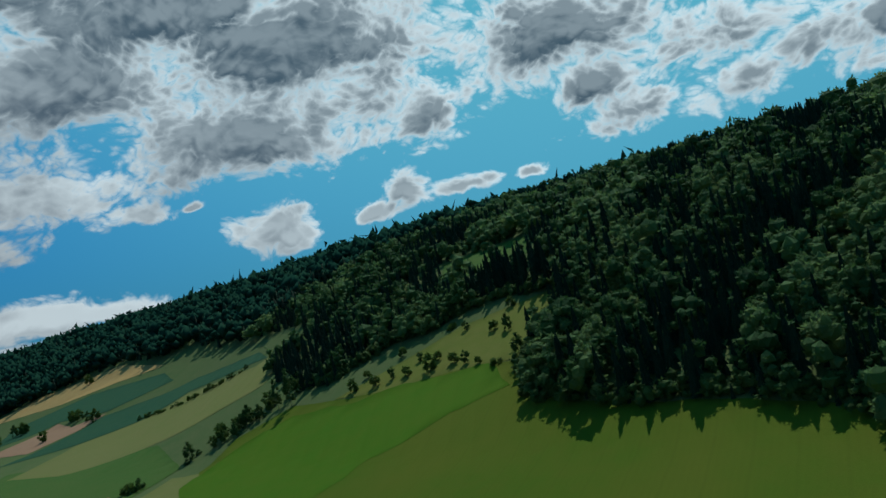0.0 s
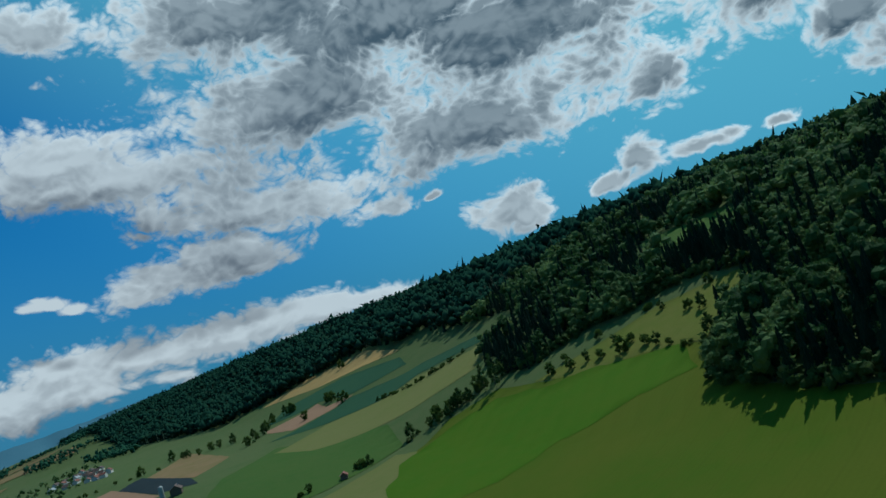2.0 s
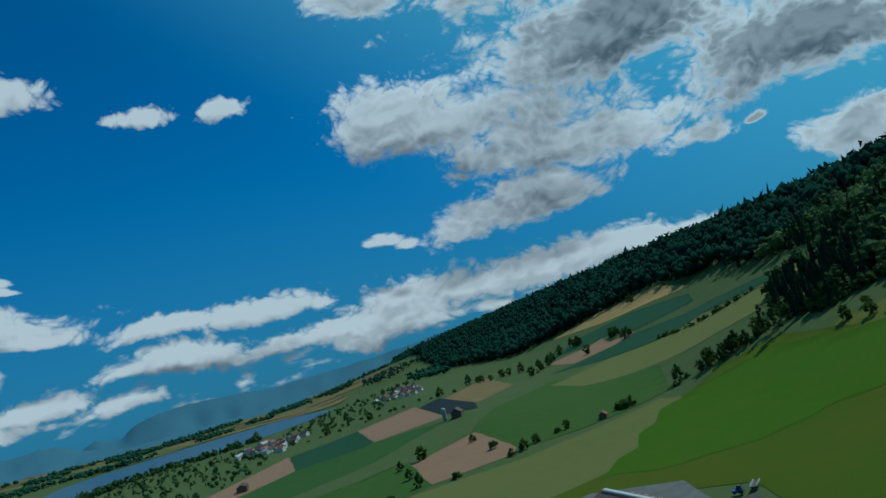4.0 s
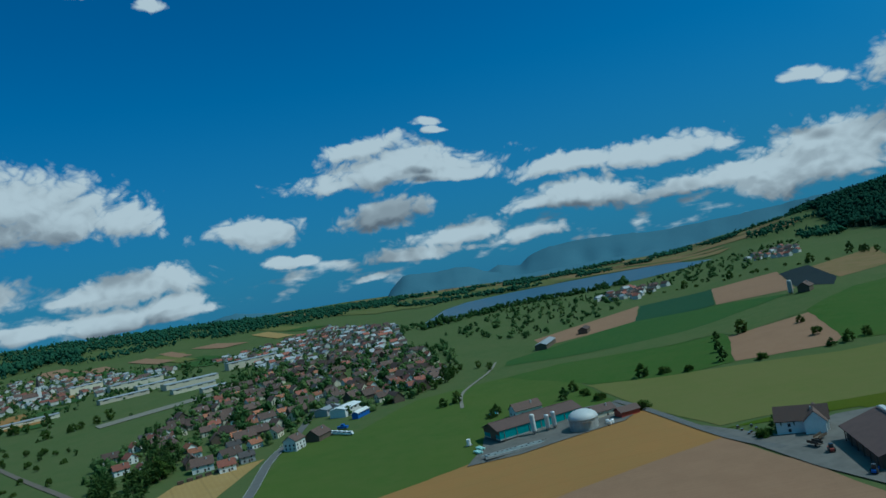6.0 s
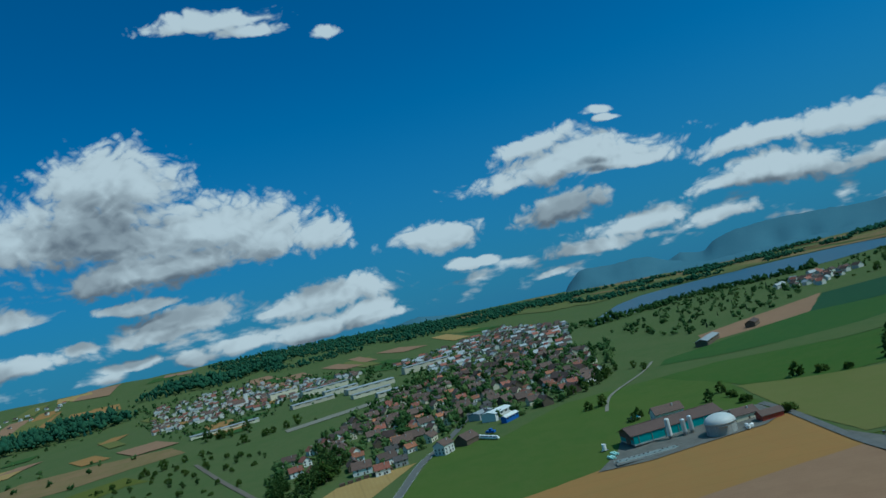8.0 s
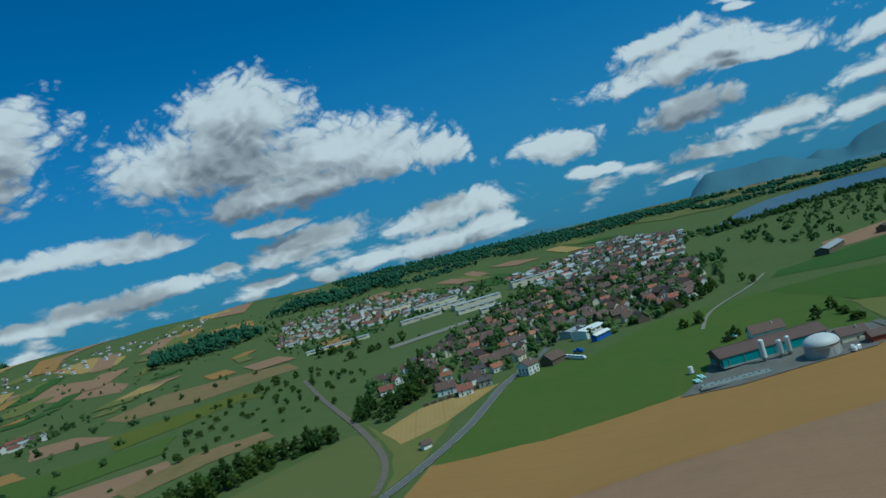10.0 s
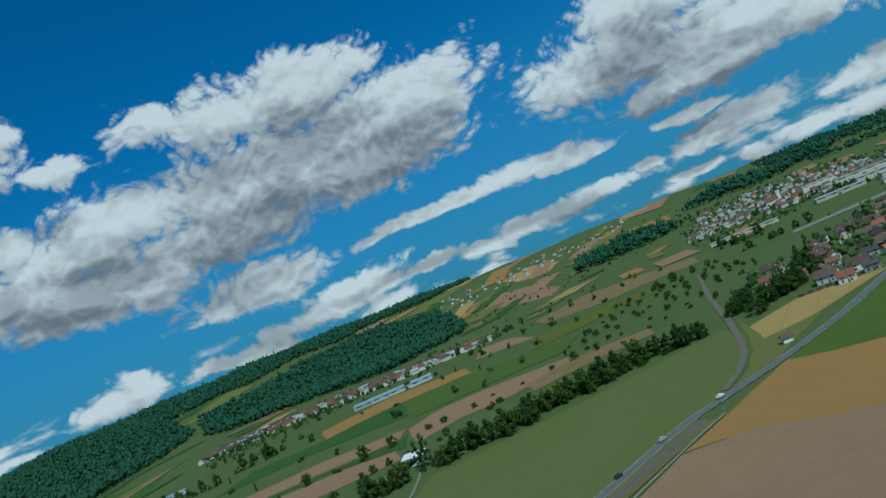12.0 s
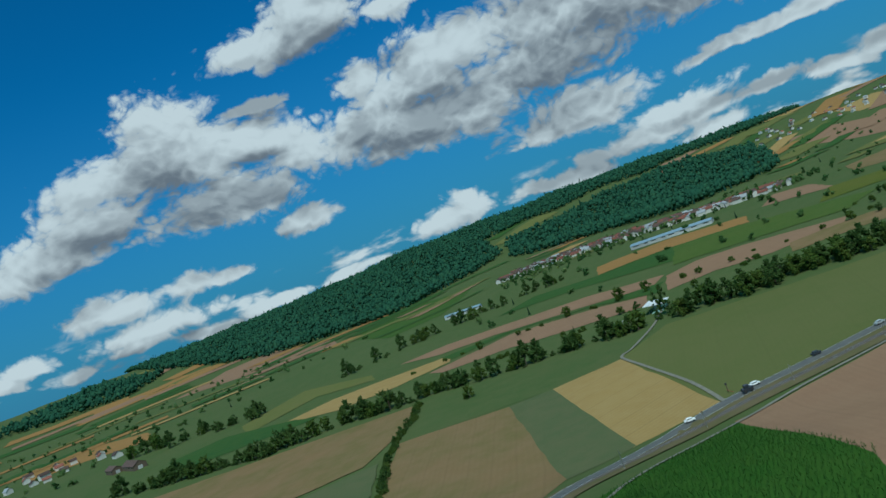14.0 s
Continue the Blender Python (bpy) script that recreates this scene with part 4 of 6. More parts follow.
# tree row along the big meadow, and the lower one beyond the hall
row(["oval", "round", "oval", "wide"], [(-410, -203), (-384, -240), (-346, -262), (-330, -290), (-313, -282), (-274, -315), (-256, -330)], 7, 1.05, "trees along the meadow", 3.0)
row(["bush_b", "bush", "round"], [(-408, -210), (-346, -268), (-256, -336)], 7, 0.9, "shrubs along the meadow", 3.0)
plant("poplar", -262, -340, 1.0)
plant("poplar", -258, -346, 0.8)
row(["round", "oval", "wide", "bush_b"], [(-240, -334), (-188, -368), (-146, -382), (-98, -412), (-61, -420), (-16, -446), (30, -440), (103, -478), (192, -548)], 6.0, 1.0, "trees along the stream", 2.5)
row(["bush", "bush_b", "bush"], [(-80, -400), (-70, -356), (-53, -311), (-44, -279), (-37, -238), (-33, -205)], 4.5, 0.85, "hedge between the fields", 1.2, "leafy hedge bush between two fields")
plant("round", -109, -347, 0.8)
plant("bush", -76, -388, 1.2)
row(["bush_b", "fruit", "bush"], [(-110, -470), (-200, -432), (-290, -398), (-380, -360)], 17, 1.0, "shrubs between the strips", 5)
row(["bush", "fruit", "round"], [(-100, -560), (-240, -520), (-330, -440), (-440, -350)], 20, 0.9, "shrubs along the field strips", 6)
row(["round", "oval", "bush_b"], [(-20, -760), (-130, -820), (-250, -850), (-330, -800)], 8, 1.1, "wood along the railway", 9)
row(["round", "oval", "wide"], [(60, -700), (120, -730), (190, -770), (240, -800)], 12, 1.1, "grove by the farms", 10)
# big garden trees at the village edge
row(["round", "wide", "oval"], [(-452, -188), (-480, -172), (-506, -182), (-534, -194)], 8, 1.0, "trees at the village edge", 3)
row(["round", "bush_b", "wide"], [(-474, -218), (-446, -202), (-436, -182)], 7, 0.9, "trees at the village edge", 3)
row(["round", "bush", "oval"], [(-590, 0), (-640, 20), (-700, 45)], 10, 0.7, "trees at the village edge", 4)
for x, y, s in ((-566, -214, 0.75), (-572, -206, 0.85), (-505, -172, 0.6)):
    plant("poplar", x, y, s, "poplars in the village")
# orchard meadows west of the track
for p in scatter([(-430, -300), (-505, -262), (-590, -280), (-680, -300), (-720, -380), (-640, -520), (-560, -450), (-450, -410)], 27, 3):
    plant(("fruit", "fruit_b", "fruit", "bush")[TREE_RNG.integers(4)], p[0], p[1], TREE_RNG.uniform(0.6, 1.0), "orchard trees")
row(["round", "oval"], [(-905, -498), (-900, -440)], 10, 1.0, "grove beyond the orchards", 6)
row(["bush_b", "round"], [(-640, -480), (-720, -445), (-790, -400), (-880, -330)], 13, 0.8, "hedge beyond the orchards", 4)
# singles and pairs on the valley floor
for key, x, y, s in (("round", -511, 236, 0.8), ("round", -486, 268, 0.5), ("fruit", -443, 253, 1.0), ("round", -410, 252, 0.6), ("round", -413, 266, 0.55), ("bush", -412, 286, 1.0), ("round", -409, 293, 0.55),
                     ("round", -464, 140, 0.75), ("bush", -458, 154, 1.4), ("bush", -446, 165, 1.2), ("bush", -424, 204, 1.2), ("bush_b", -411, 241, 1.0), ("oval", -445, 188, 0.55), ("oval", -474, 199, 0.5), ("oval", -513, 217, 0.5),
                     ("round", -684, 59, 0.55), ("round", -655, 66, 0.6), ("round", -517, 10, 0.6), ("round", -522, 21, 0.7), ("bush", -392, 333, 1.7), ("bush_b", -386, 337, 1.5), ("bush", -398, 341, 1.3),
                     ("round", -473, 95, 0.6), ("bush", -453, 98, 1.3), ("bush", -434, 101, 1.4), ("bush_b", -298, 139, 1.2), ("bush", -290, 128, 1.2), ("bush", -262, 170, 1.0), ("oval", -456, 84, 0.55), ("round", -462, 40, 0.55), ("bush_b", -456, 36, 1.2), ("bush", -388, 113, 1.3)):
    plant(key, x, y, s, "trees on the valley floor")
# orchard slope below the wood
for key, x, y, s in (("round", -238, 367, 0.65), ("fruit", -220, 361, 1.2), ("fruit_b", -208, 362, 1.0), ("fruit", -197, 357, 1.1), ("round", -180, 350, 0.85), ("fruit", -176, 362, 1.0), ("fruit", -163, 347, 1.2), ("fruit_b", -155, 340, 1.0),
                     ("fruit_b", -158, 393, 0.9), ("fruit", -137, 374, 1.0), ("round", -125, 400, 0.6), ("fruit", -206, 393, 1.0), ("fruit_b", -190, 372, 0.9), ("oval", -120, 322, 0.8), ("oval", -127, 365, 0.6), ("fruit", -146, 332, 0.8), ("fruit", -230, 380, 0.9), ("bush", -134, 322, 1.2), ("bush", -170, 405, 1.2)):
    plant(key, x, y, s, "orchard trees on the slope")
# hedge that runs down from the wood, and groves on the slope
row(["round", "oval", "bush_b"], [(-370, 368), (-353, 384), (-330, 390), (-310, 399)], 5, 0.7, "hedge on the slope", 3)
row(["oval", "round"], [(-345, 372), (-322, 396), (-300, 410)], 6, 0.75, "hedge on the slope", 3)
for x, y, s in ((-304, 393, 0.85), (-292, 388, 1.0), (-297, 397, 0.75)):
    plant("poplar", x, y, s, "poplars at the wood's corner")
row(["oval", "round", "bush_b"], [(-757, 582), (-777, 618), (-798, 657), (-850, 731), (-790, 740)], 12, 0.95, "grove on the slope", 8)
row(["round", "bush_b"], [(-640, 650), (-680, 690), (-715, 705)], 9, 0.9, "grove between the strips", 5)
row(["bush_b", "bush"], [(-545, 590), (-470, 560), (-390, 540)], 8, 1.0, "hedge along the hay strip", 2)
plant("round", -793, 862, 1.1)
plant("round", -700, 640, 0.9)
row(["round", "bush", "oval"], [(-840, 666), (-900, 640), (-980, 640)], 14, 0.9, "trees below the forest", 8)
row(["round", "bush", "fruit"], [(-900, 560), (-1010, 520), (-1080, 460), (-1180, 400)], 18, 0.9, "trees by the lake road", 12)

# ---- woods ----
WOOD_EDGE = [(62, 104), (22, 144), (2, 178), (-25, 204), (-57, 224), (-95, 251), (-118, 272), (-122, 312), (-99, 355), (-92, 395), (-127, 417), (-162, 424), (-188, 412), (-217, 424), (-241, 410), (-266, 395), (-290, 408), (-324, 446), (-349, 500), (-322, 530), (-330, 560), (-389, 605), (-470, 690), (-588, 803), (-640, 810), (-747, 884), (-853, 910), (-944, 900),
             (-1150, 900), (-1400, 1010), (-1900, 1240), (-2500, 1560), (-3200, 1900), (-3100, 2250), (-2500, 1980), (-1500, 1500), (-900, 1220), (-300, 930), (300, 640), (420, 300), (300, 80)]
CLEARING = [(-192, 562), (-110, 546), (-102, 486), (-188, 498)]


def wood(name, pts, seed, detail, firs, mat_leaf, mat_fir, label, tall=21.0, mat_pale=None):
    """A wood of single trees: broadleaved ones of leaf lumps, firs of whorls."""
    rng = np.random.default_rng(seed)
    z = height(pts[:, 0], pts[:, 1])
    leafy, pale, needles = [], [], []
    mixed = np.array([noise.noise((x * 0.012, y * 0.012, 7.0)) for x, y in pts])
    for (x, y), zz, mm in zip(pts, z, mixed):
        fir = rng.uniform() < firs * (1 + mm * 2.4)
        h = tall * rng.uniform(0.7, 1.2)
        if fir:
            v, f = spruce(rng, h * (1.08, 0.92, 0.95)[detail], h * rng.uniform(0.13, 0.18), (9, 6, 3)[detail], (7, 5, 4)[detail], 0.06)
            needles.append((v + [x, y, zz - 0.5], f))
        else:
            h *= rng.uniform(0.62, 1.0) if detail < 2 else 0.92
            v, f = crown(rng, h, h * (rng.uniform(0.22, 0.40) if tall > 14 else rng.uniform(0.36, 0.52)) * (1, 1.15, 1.4)[detail], (13, 6, 3)[detail], (0.1, 0.1, 0.3)[detail], (0.7, 0.7, 0.3)[detail], (0.42, 0.58, 0.85)[detail], (270, 60, 2)[detail], detail == 2, (0.15, 0.27, 0.7)[detail])
            (pale if mat_pale and rng.uniform() < 0.42 - mm * 1.3 else leafy).append((v + [x, y, zz - 0.5], f))
    for soups, mat, nm, txt in ((leafy, mat_leaf, name, label + ", leafy trees"), (pale, mat_pale, name, label + ", pale green leafy trees"), (needles, mat_fir, name, label + ", dark spruces")):
        if soups:
            me = soup_mesh(nm, join(*soups), mat)
            if detail == 2:
                me.shade_smooth()
            tagged(new(nm, me), txt, "forest", kind="stuff")


pts = scatter(WOOD_EDGE, 8.6, 21)
pts = pts[~inside(pts[:, 0], pts[:, 1], CLEARING)]
reach = np.hypot(pts[:, 0] + 60, pts[:, 1] + 60)
s_of = 0.47 * pts[:, 0] + 0.883 * (pts[:, 1] - 165)
pts, reach, s_of = pts[s_of < 540], reach[s_of < 540], s_of[s_of < 540]
wood("forest", pts[(reach < 520)], 1, 0, 0.50, WOODS, CONIFER, "dense mixed wood on a steep slope", 24, PALEWOOD)
wood("forest", pts[(reach >= 520) & (reach < 800)], 2, 1, 0.52, WOODS, CONIFER, "mixed wood high on the ridge", 20, PALEWOOD)
# low growth that closes the wood's edge down to the grass
brush = scatter(WOOD_EDGE, 4.6, 23)
brush = brush[np.hypot(brush[:, 0] + 60, brush[:, 1] + 60) < 560]
edge_gap = np.full(len(brush), 1e9)
for (ax, ay), (bx, by) in zip(WOOD_EDGE[:18], WOOD_EDGE[1:19]):
    u = np.clip(((brush[:, 0] - ax) * (bx - ax) + (brush[:, 1] - ay) * (by - ay)) / ((bx - ax) ** 2 + (by - ay) ** 2), 0, 1)
    edge_gap = np.minimum(edge_gap, np.hypot(brush[:, 0] - ax - u * (bx - ax), brush[:, 1] - ay - u * (by - ay)))
wood("undergrowth", brush[edge_gap < 11], 24, 1, 0.15, LEAF_DARK, CONIFER, "shrubs and young trees along the wood's edge", 8.5)
rest = pts[reach >= 800]
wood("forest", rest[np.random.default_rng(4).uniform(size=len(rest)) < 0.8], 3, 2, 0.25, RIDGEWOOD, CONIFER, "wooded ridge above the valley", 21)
FAR_WOODS = [[(-559, -1840), (-645, -1615), (-701, -1420), (-740, -1180), (-1037, -1296), (-1252, -1572), (-1472, -1990), (-1305, -2334), (-887, -2235), (-658, -2227)],
             [(900, -3300), (560, -2560), (151, -1885), (-167, -1640), (-421, -1830), (-586, -2029), (-640, -2480), (-1000, -2480), (-1420, -2420), (-1900, -2350), (-2200, -2650), (-1500, -3150), (-700, -3400)],
             [(-1500, -1330), (-1690, -1500), (-1900, -1400), (-1800, -1150), (-1600, -1180)],
             [(-2000, -1300), (-2250, -1330), (-2500, -1000), (-2330, -950), (-2100, -1080)],
             [(-2300, -750), (-2150, -900), (-2700, -1450), (-3150, -900), (-3300, -200), (-3300, 100), (-2700, 30), (-2500, -300)], [(-1980, 1290), (-1500, 1000), (-2200, 1080), (-2700, 1250), (-3000, 1350), (-2900, 2000), (-2400, 1700)],
             [(900, -2800), (560, -2500), (620, -2200), (1100, -2300)],
             [(-2300, 160), (-2420, 620), (-2600, 1000), (-2900, 1400), (-3600, 1500), (-3600, 100), (-2900, -150)]]
for k, poly in enumerate(FAR_WOODS):
    spots = scatter(poly, 16 if k in (0, 1) else 20, 40 + k)
    if k in (4, 5, 7):   # broken up by fields
        spots = spots[[noise.noise((x * 0.0035, y * 0.006, 2.0)) > (-0.25 if k == 4 else 0.12) for x, y in spots]]
    wood("distant_wood", spots, 50 + k, 2, 0.12, HAZEWOOD, HAZEFIR, "dark green wood across the valley in blue haze", 19 if k < 2 else 24 if k in (2, 3, 6) else 15)
# loose trees and shrubs far out on the plain and round the villages
loose = []
for k, (poly, gap) in enumerate((([(-450, -420), (-900, -600), (-1100, -1000), (-700, -1150), (-300, -900), (-100, -700)], 70), ([(-1150, -260), (-1650, -420), (-2000, -200), (-1500, 60), (-1150, -30)], 24),
                                 ([(-1000, -600), (-1900, -1250), (-2100, -900), (-1700, -420), (-1150, -330)], 28), ([(-830, 140), (-1000, 330), (-1400, 420), (-1500, 250), (-1150, 60)], 30), ([(-300, -1000), (-800, -800), (-820, -900), (-380, -1260)], 22),
                                 ([(-1050, 500), (-1300, 760), (-1700, 1020), (-1800, 800), (-1400, 460)], 34), ([(300, -700), (-100, -1200), (200, -1700), (800, -1700), (900, -900)], 60), ([(-500, -2000), (-2200, -1500), (-2500, -900), (-2000, -900), (-900, -1250)], 80))):
    loose.append(scatter(poly, gap, 70 + k))
wood("loose_trees", np.concatenate(loose), 90, 1, 0.06, WOODS, CONIFER, "scattered trees and shrubs among fields and houses", 8.5, PALEWOOD)
wood("village_trees", scatter([(-330, -1180), (-420, -1240), (-570, -1140), (-650, -1020), (-770, -870), (-720, -780), (-590, -870), (-480, -1000)], 19, 97), 98, 1, 0.05, WOODS, CONIFER, "trees round the houses below the dark wood", 9.0, PALEWOOD)
wood("shore_trees", scatter([(-1330, 40), (-1400, 30), (-1500, 110), (-1560, 190), (-1620, 290), (-1590, 400), (-1575, 440), (-1610, 520), (-1560, 540), (-1520, 420), (-1530, 280), (-1440, 160)], 17, 95), 96, 1, 0.1, WOODS, CONIFER, "trees along the lake shore", 13.5)
wood("garden_trees", scatter([(-470, -200), (-500, -240), (-800, -250), (-1150, -250), (-1150, -30), (-960, 60), (-690, 40), (-575, -10), (-545, -80), (-462, -140)], 18.5, 88), 91, 1, 0.06, WOODS, CONIFER, "garden trees between the village houses", 10.0, PALEWOOD)


# ---- villages ----
def gable_wall(w, d, h, rise):
    return prism([(-w / 2, 0), (w / 2, 0), (w / 2, h), (0, h + rise), (-w / 2, h)], d)


def gable_roof(w, d, h, rise, over=0.6, thick=0.25):
    k = rise / (w / 2)
    x = w / 2 + over
    y = h - over * k
    return prism([(-x, y), (0, h + rise), (x, y), (x, y + thick), (0, h + rise + thick * 1.3), (-x, y + thick)], d + over * 2)


def windows(ob, w, d, h, storeys, per_side, front):
    """Panes with a light frame, one by one."""
    for s in range(storeys):
        z = 0.9 + s * 2.2
        if z + 1.3 > h:
            break
        for side in (-1, 1):
            for i in range(per_side):
                y = (i + 0.5) / per_side * d - d / 2
                part("window", box(0.09, 1.15, 1.4, side * (w / 2 + 0.03), y, z), GLASS, ob)
        for i in range(front):
            x = (i + 0.5) / front * w - w / 2
            for side in (-1, 1):
                part("window", box(1.15, 0.09, 1.4, x, side * (d / 2 + 0.03), z), GLASS, ob)


def house(m, w, d, h, rise, wall, roof, label, detail=2, category="house", group="", name="house"):
    ob = thing(name, m, label, category, group)
    part("wall", gable_wall(w, d, h, rise), wall, ob)
    r = part("roof", gable_roof(w, d, h, rise), roof, ob)
    if detail:
        part("chimney", box(0.7, 0.7, 1.6, w * 0.18, d * 0.2, h + rise * 0.62), BOARDS if roof is ROOF_DARK else GREY, r)
        part("door", box(0.08, 1.1, 2.1, w / 2 + 0.03, d * 0.08, 0), BOARDS, ob)
    if detail > 1:
        windows(ob, w, d, h, 3 if h > 6.5 else 2 if h > 4.2 else 1, 3 if h > 6.5 else 2, 3 if h > 6.5 else 2)
    return ob


AWAY = pose(0, 0, -400)
HOMES = [house(AWAY, 7.6, 10.1, 4.5, 3, WHITE, ROOF_RED, "white village house with a red tiled gable roof", 2),
         house(AWAY, 8.4, 11.8, 4.6, 3.5, CREAM, ROOF_BROWN, "cream village house with a brown tiled roof", 2),
         house(AWAY, 6.7, 8.4, 4.1, 2.5, WHITE, ROOF_ORANGE, "small white house with an orange tiled roof", 2),
         house(AWAY, 9.2, 15.1, 4.3, 4.2, BOARDS, ROOF_BROWN, "dark timber farmhouse under a large brown roof", 1),
         house(AWAY, 7.6, 9.2, 4.5, 2.4, GREY, ROOF_DARK, "grey rendered house with a dark roof", 2),
         house(AWAY, 10.1, 13.4, 4.8, 3.9, WHITE, ROOF_BROWN, "large white house with a brown roof", 2)]
PLAIN_HOMES = [house(AWAY, 7.6, 10.1, 4.5, 3, WHITE, ROOF_RED, "white house with a red tiled roof among trees", 1),
               house(AWAY, 8.4, 11.8, 4.6, 3.5, CREAM, ROOF_BROWN, "cream house with a brown tiled roof among trees", 1),
               house(AWAY, 6.7, 9.2, 4.1, 2.5, WHITE, ROOF_ORANGE, "small house with an orange tiled roof", 1),
               house(AWAY, 10.1, 15.1, 4.3, 4.2, BOARDS, ROOF_BROWN, "timber farmhouse under a broad brown roof", 1),
               house(AWAY, 7.6, 10.1, 4.5, 2.4, GREY, ROOF_DARK, "grey house with a dark tiled roof", 1)]
HOME_RNG = np.random.default_rng(17)
TAKEN = []


def settle(poly, gap, seed, protos, weights, group, street, clear=()):
    for x, y in scatter(poly, gap, seed):
        if any(math.hypot(x - a, y - b) < r for a, b, r in clear) or any(math.hypot(x - a, y - b) < gap * 0.62 for a, b in TAKEN):
            continue
        TAKEN.append((x, y))
        p = protos[HOME_RNG.choice(len(protos), p=weights)]
        o = copy_thing(p, on_ground(x, y, street + HOME_RNG.choice([0, 90]) + HOME_RNG.normal() * 9, -0.3))
        o["group"] = group


def place(p, x, y, turn):
    TAKEN.append((x, y))
    return copy_thing(p, on_ground(x, y, turn, -0.3))


# houses at the village edge that are seen one by one
house(on_ground(-481, -92, 62), 9.5, 11, 6.6, 3.0, WHITE, ROOF_BROWN, "three-storey white house with rows of windows at the road", 2)
house(on_ground(-497, -78, 62), 11, 15, 3.8, 4.0, BOARDS, ROOF_BROWN, "dark timber barn with a brown roof beside the road", 1, "barn", name="barn")
TAKEN += [(-481, -92), (-497, -78)]
for k, x, y, turn in ((0, -460, -132, 20), (5, -474, -150, 15), (4, -474, -122, 20), (1, -472, -186, 35), (0, -512, -214, 30), (3, -560, -198, 30), (1, -533, -112, 75), (3, -540, -135, 20), (0, -500, -196, 120), (3, -700, -26, 65), (3, -672, 4, 70), (3, -640, -60, 60), (1, -595, -105, 80), (2, -600, -140, 20), (0, -634, -178, 20), (3, -560, -160, 110), (2, -520, -166, 20)):
    place(HOMES[k], x, y, turn)
KEEP = ((-530, -66, 34), (-560, -60, 30), (-575, -93, 10), (-620, -94, 10), (-660, -95, 10), (-540, -97, 10))
settle([(-500, -225), (-570, -245), (-700, -240), (-740, -120), (-700, 30), (-582, -8), (-540, -90), (-470, -140)], 20.5, 31, HOMES, [0.24, 0.18, 0.18, 0.24, 0.05, 0.11], "village houses", 30, KEEP)
settle([(-700, -240), (-810, -235), (-1067, -194), (-1179, -117), (-985, 20), (-700, 30), (-740, -120)], 22, 30, PLAIN_HOMES, [0.22, 0.26, 0.12, 0.28, 0.12], "village houses", 30, KEEP)
for p in HOMES + PLAIN_HOMES:
    for o in (*p.children_recursive, p):
        bpy.data.objects.remove(o)


def roofs_far(poly, gap, seed, label, street, tall=5.5):
    """A far settlement, its houses too small to pick apart: walls and roofs joined."""
    rng = np.random.default_rng(seed)
    walls, tops = bmesh.new(), {ROOF_RED: bmesh.new(), ROOF_BROWN: bmesh.new(), ROOF_GREY: bmesh.new()}
    for x, y in scatter(poly, gap, seed):
        w, d, h = rng.uniform(7.5, 11), rng.uniform(9, 15), tall * rng.uniform(0.7, 1.2)
        m = on_ground(x, y, street + rng.choice([0, 90]) + rng.normal() * 9, -0.3)
        a = len(walls.verts)
        gable_wall_into(walls, w, d, h, w * 0.36, m)
        mat = (ROOF_RED, ROOF_BROWN, ROOF_BROWN, ROOF_GREY)[rng.integers(4)]
        roof_into(tops[mat], w, d, h, w * 0.36, m)
    tagged(new("settlement", mesh_of("settlement", walls, FARWALL)), label + ", pale walls", "houses", kind="stuff")
    for mat, bm in tops.items():
        tagged(new("settlement", mesh_of("settlement", bm, mat)), label + ", tiled roofs", "houses", kind="stuff")


def gable_wall_into(bm, w, d, h, rise, m):
    vs = [bm.verts.new(m @ Vector((x, y, z))) for y in (-d / 2, d / 2) for x, z in ((-w / 2, 0), (w / 2, 0), (w / 2, h), (0, h + rise), (-w / 2, h))]
    bm.faces.new(vs[:5])
    bm.faces.new(vs[5:][::-1])
    bm.faces.new((vs[1], vs[6], vs[7], vs[2]))
    bm.faces.new((vs[0], vs[4], vs[9], vs[5]))


def roof_into(bm, w, d, h, rise, m):
    k, x, y = rise / (w / 2), w / 2 + 0.6, d / 2 + 0.6
    prof = [(-x, h - 0.6 * k), (0, h + rise), (x, h - 0.6 * k), (x, h - 0.6 * k + 0.3), (0, h + rise + 0.4), (-x, h - 0.6 * k + 0.3)]
    a = [bm.verts.new(m @ Vector((px, -y, pz))) for px, pz in prof]
    b = [bm.verts.new(m @ Vector((px, y, pz))) for px, pz in prof]
    bm.faces.new(a)
    bm.faces.new(b[::-1])
    for i in range(6):
        bm.faces.new((a[i], b[i], b[(i + 1) % 6], a[(i + 1) % 6]))


roofs_far([(-1080, -190), (-1605, -400), (-2177, -200), (-1700, 20), (-1100, 20), (-1000, -40)], 30, 32, "small town in the valley", 25)
roofs_far([(-1247, -800), (-1862, -1151), (-2000, -961), (-1859, -714), (-1633, -476), (-1350, -420), (-1230, -560)], 36, 33, "town on the far valley side", 40, 6.5)
roofs_far([(-340, -1190), (-420, -1230), (-560, -1130), (-640, -1010), (-760, -860), (-720, -790), (-600, -880), (-500, -1010)], 15.5, 34, "village below the dark wood", 50)
roofs_far([(-1100, 380), (-1230, 330), (-1400, 440), (-1300, 520)], 26, 35, "hamlet by the lake", 30)
roofs_far([(-1350, -1880), (-2100, -1560), (-2300, -1750), (-1600, -2150)], 60, 36, "scattered village on the plateau", 10)
roofs_far([(-1120, 640), (-1300, 780), (-1500, 860), (-1400, 700)], 34, 37, "hamlet at the foot of the ridge", 30)
roofs_far([(240, -860), (330, -1000), (500, -1100), (440, -900)], 45, 38, "farms on the plain", 30)


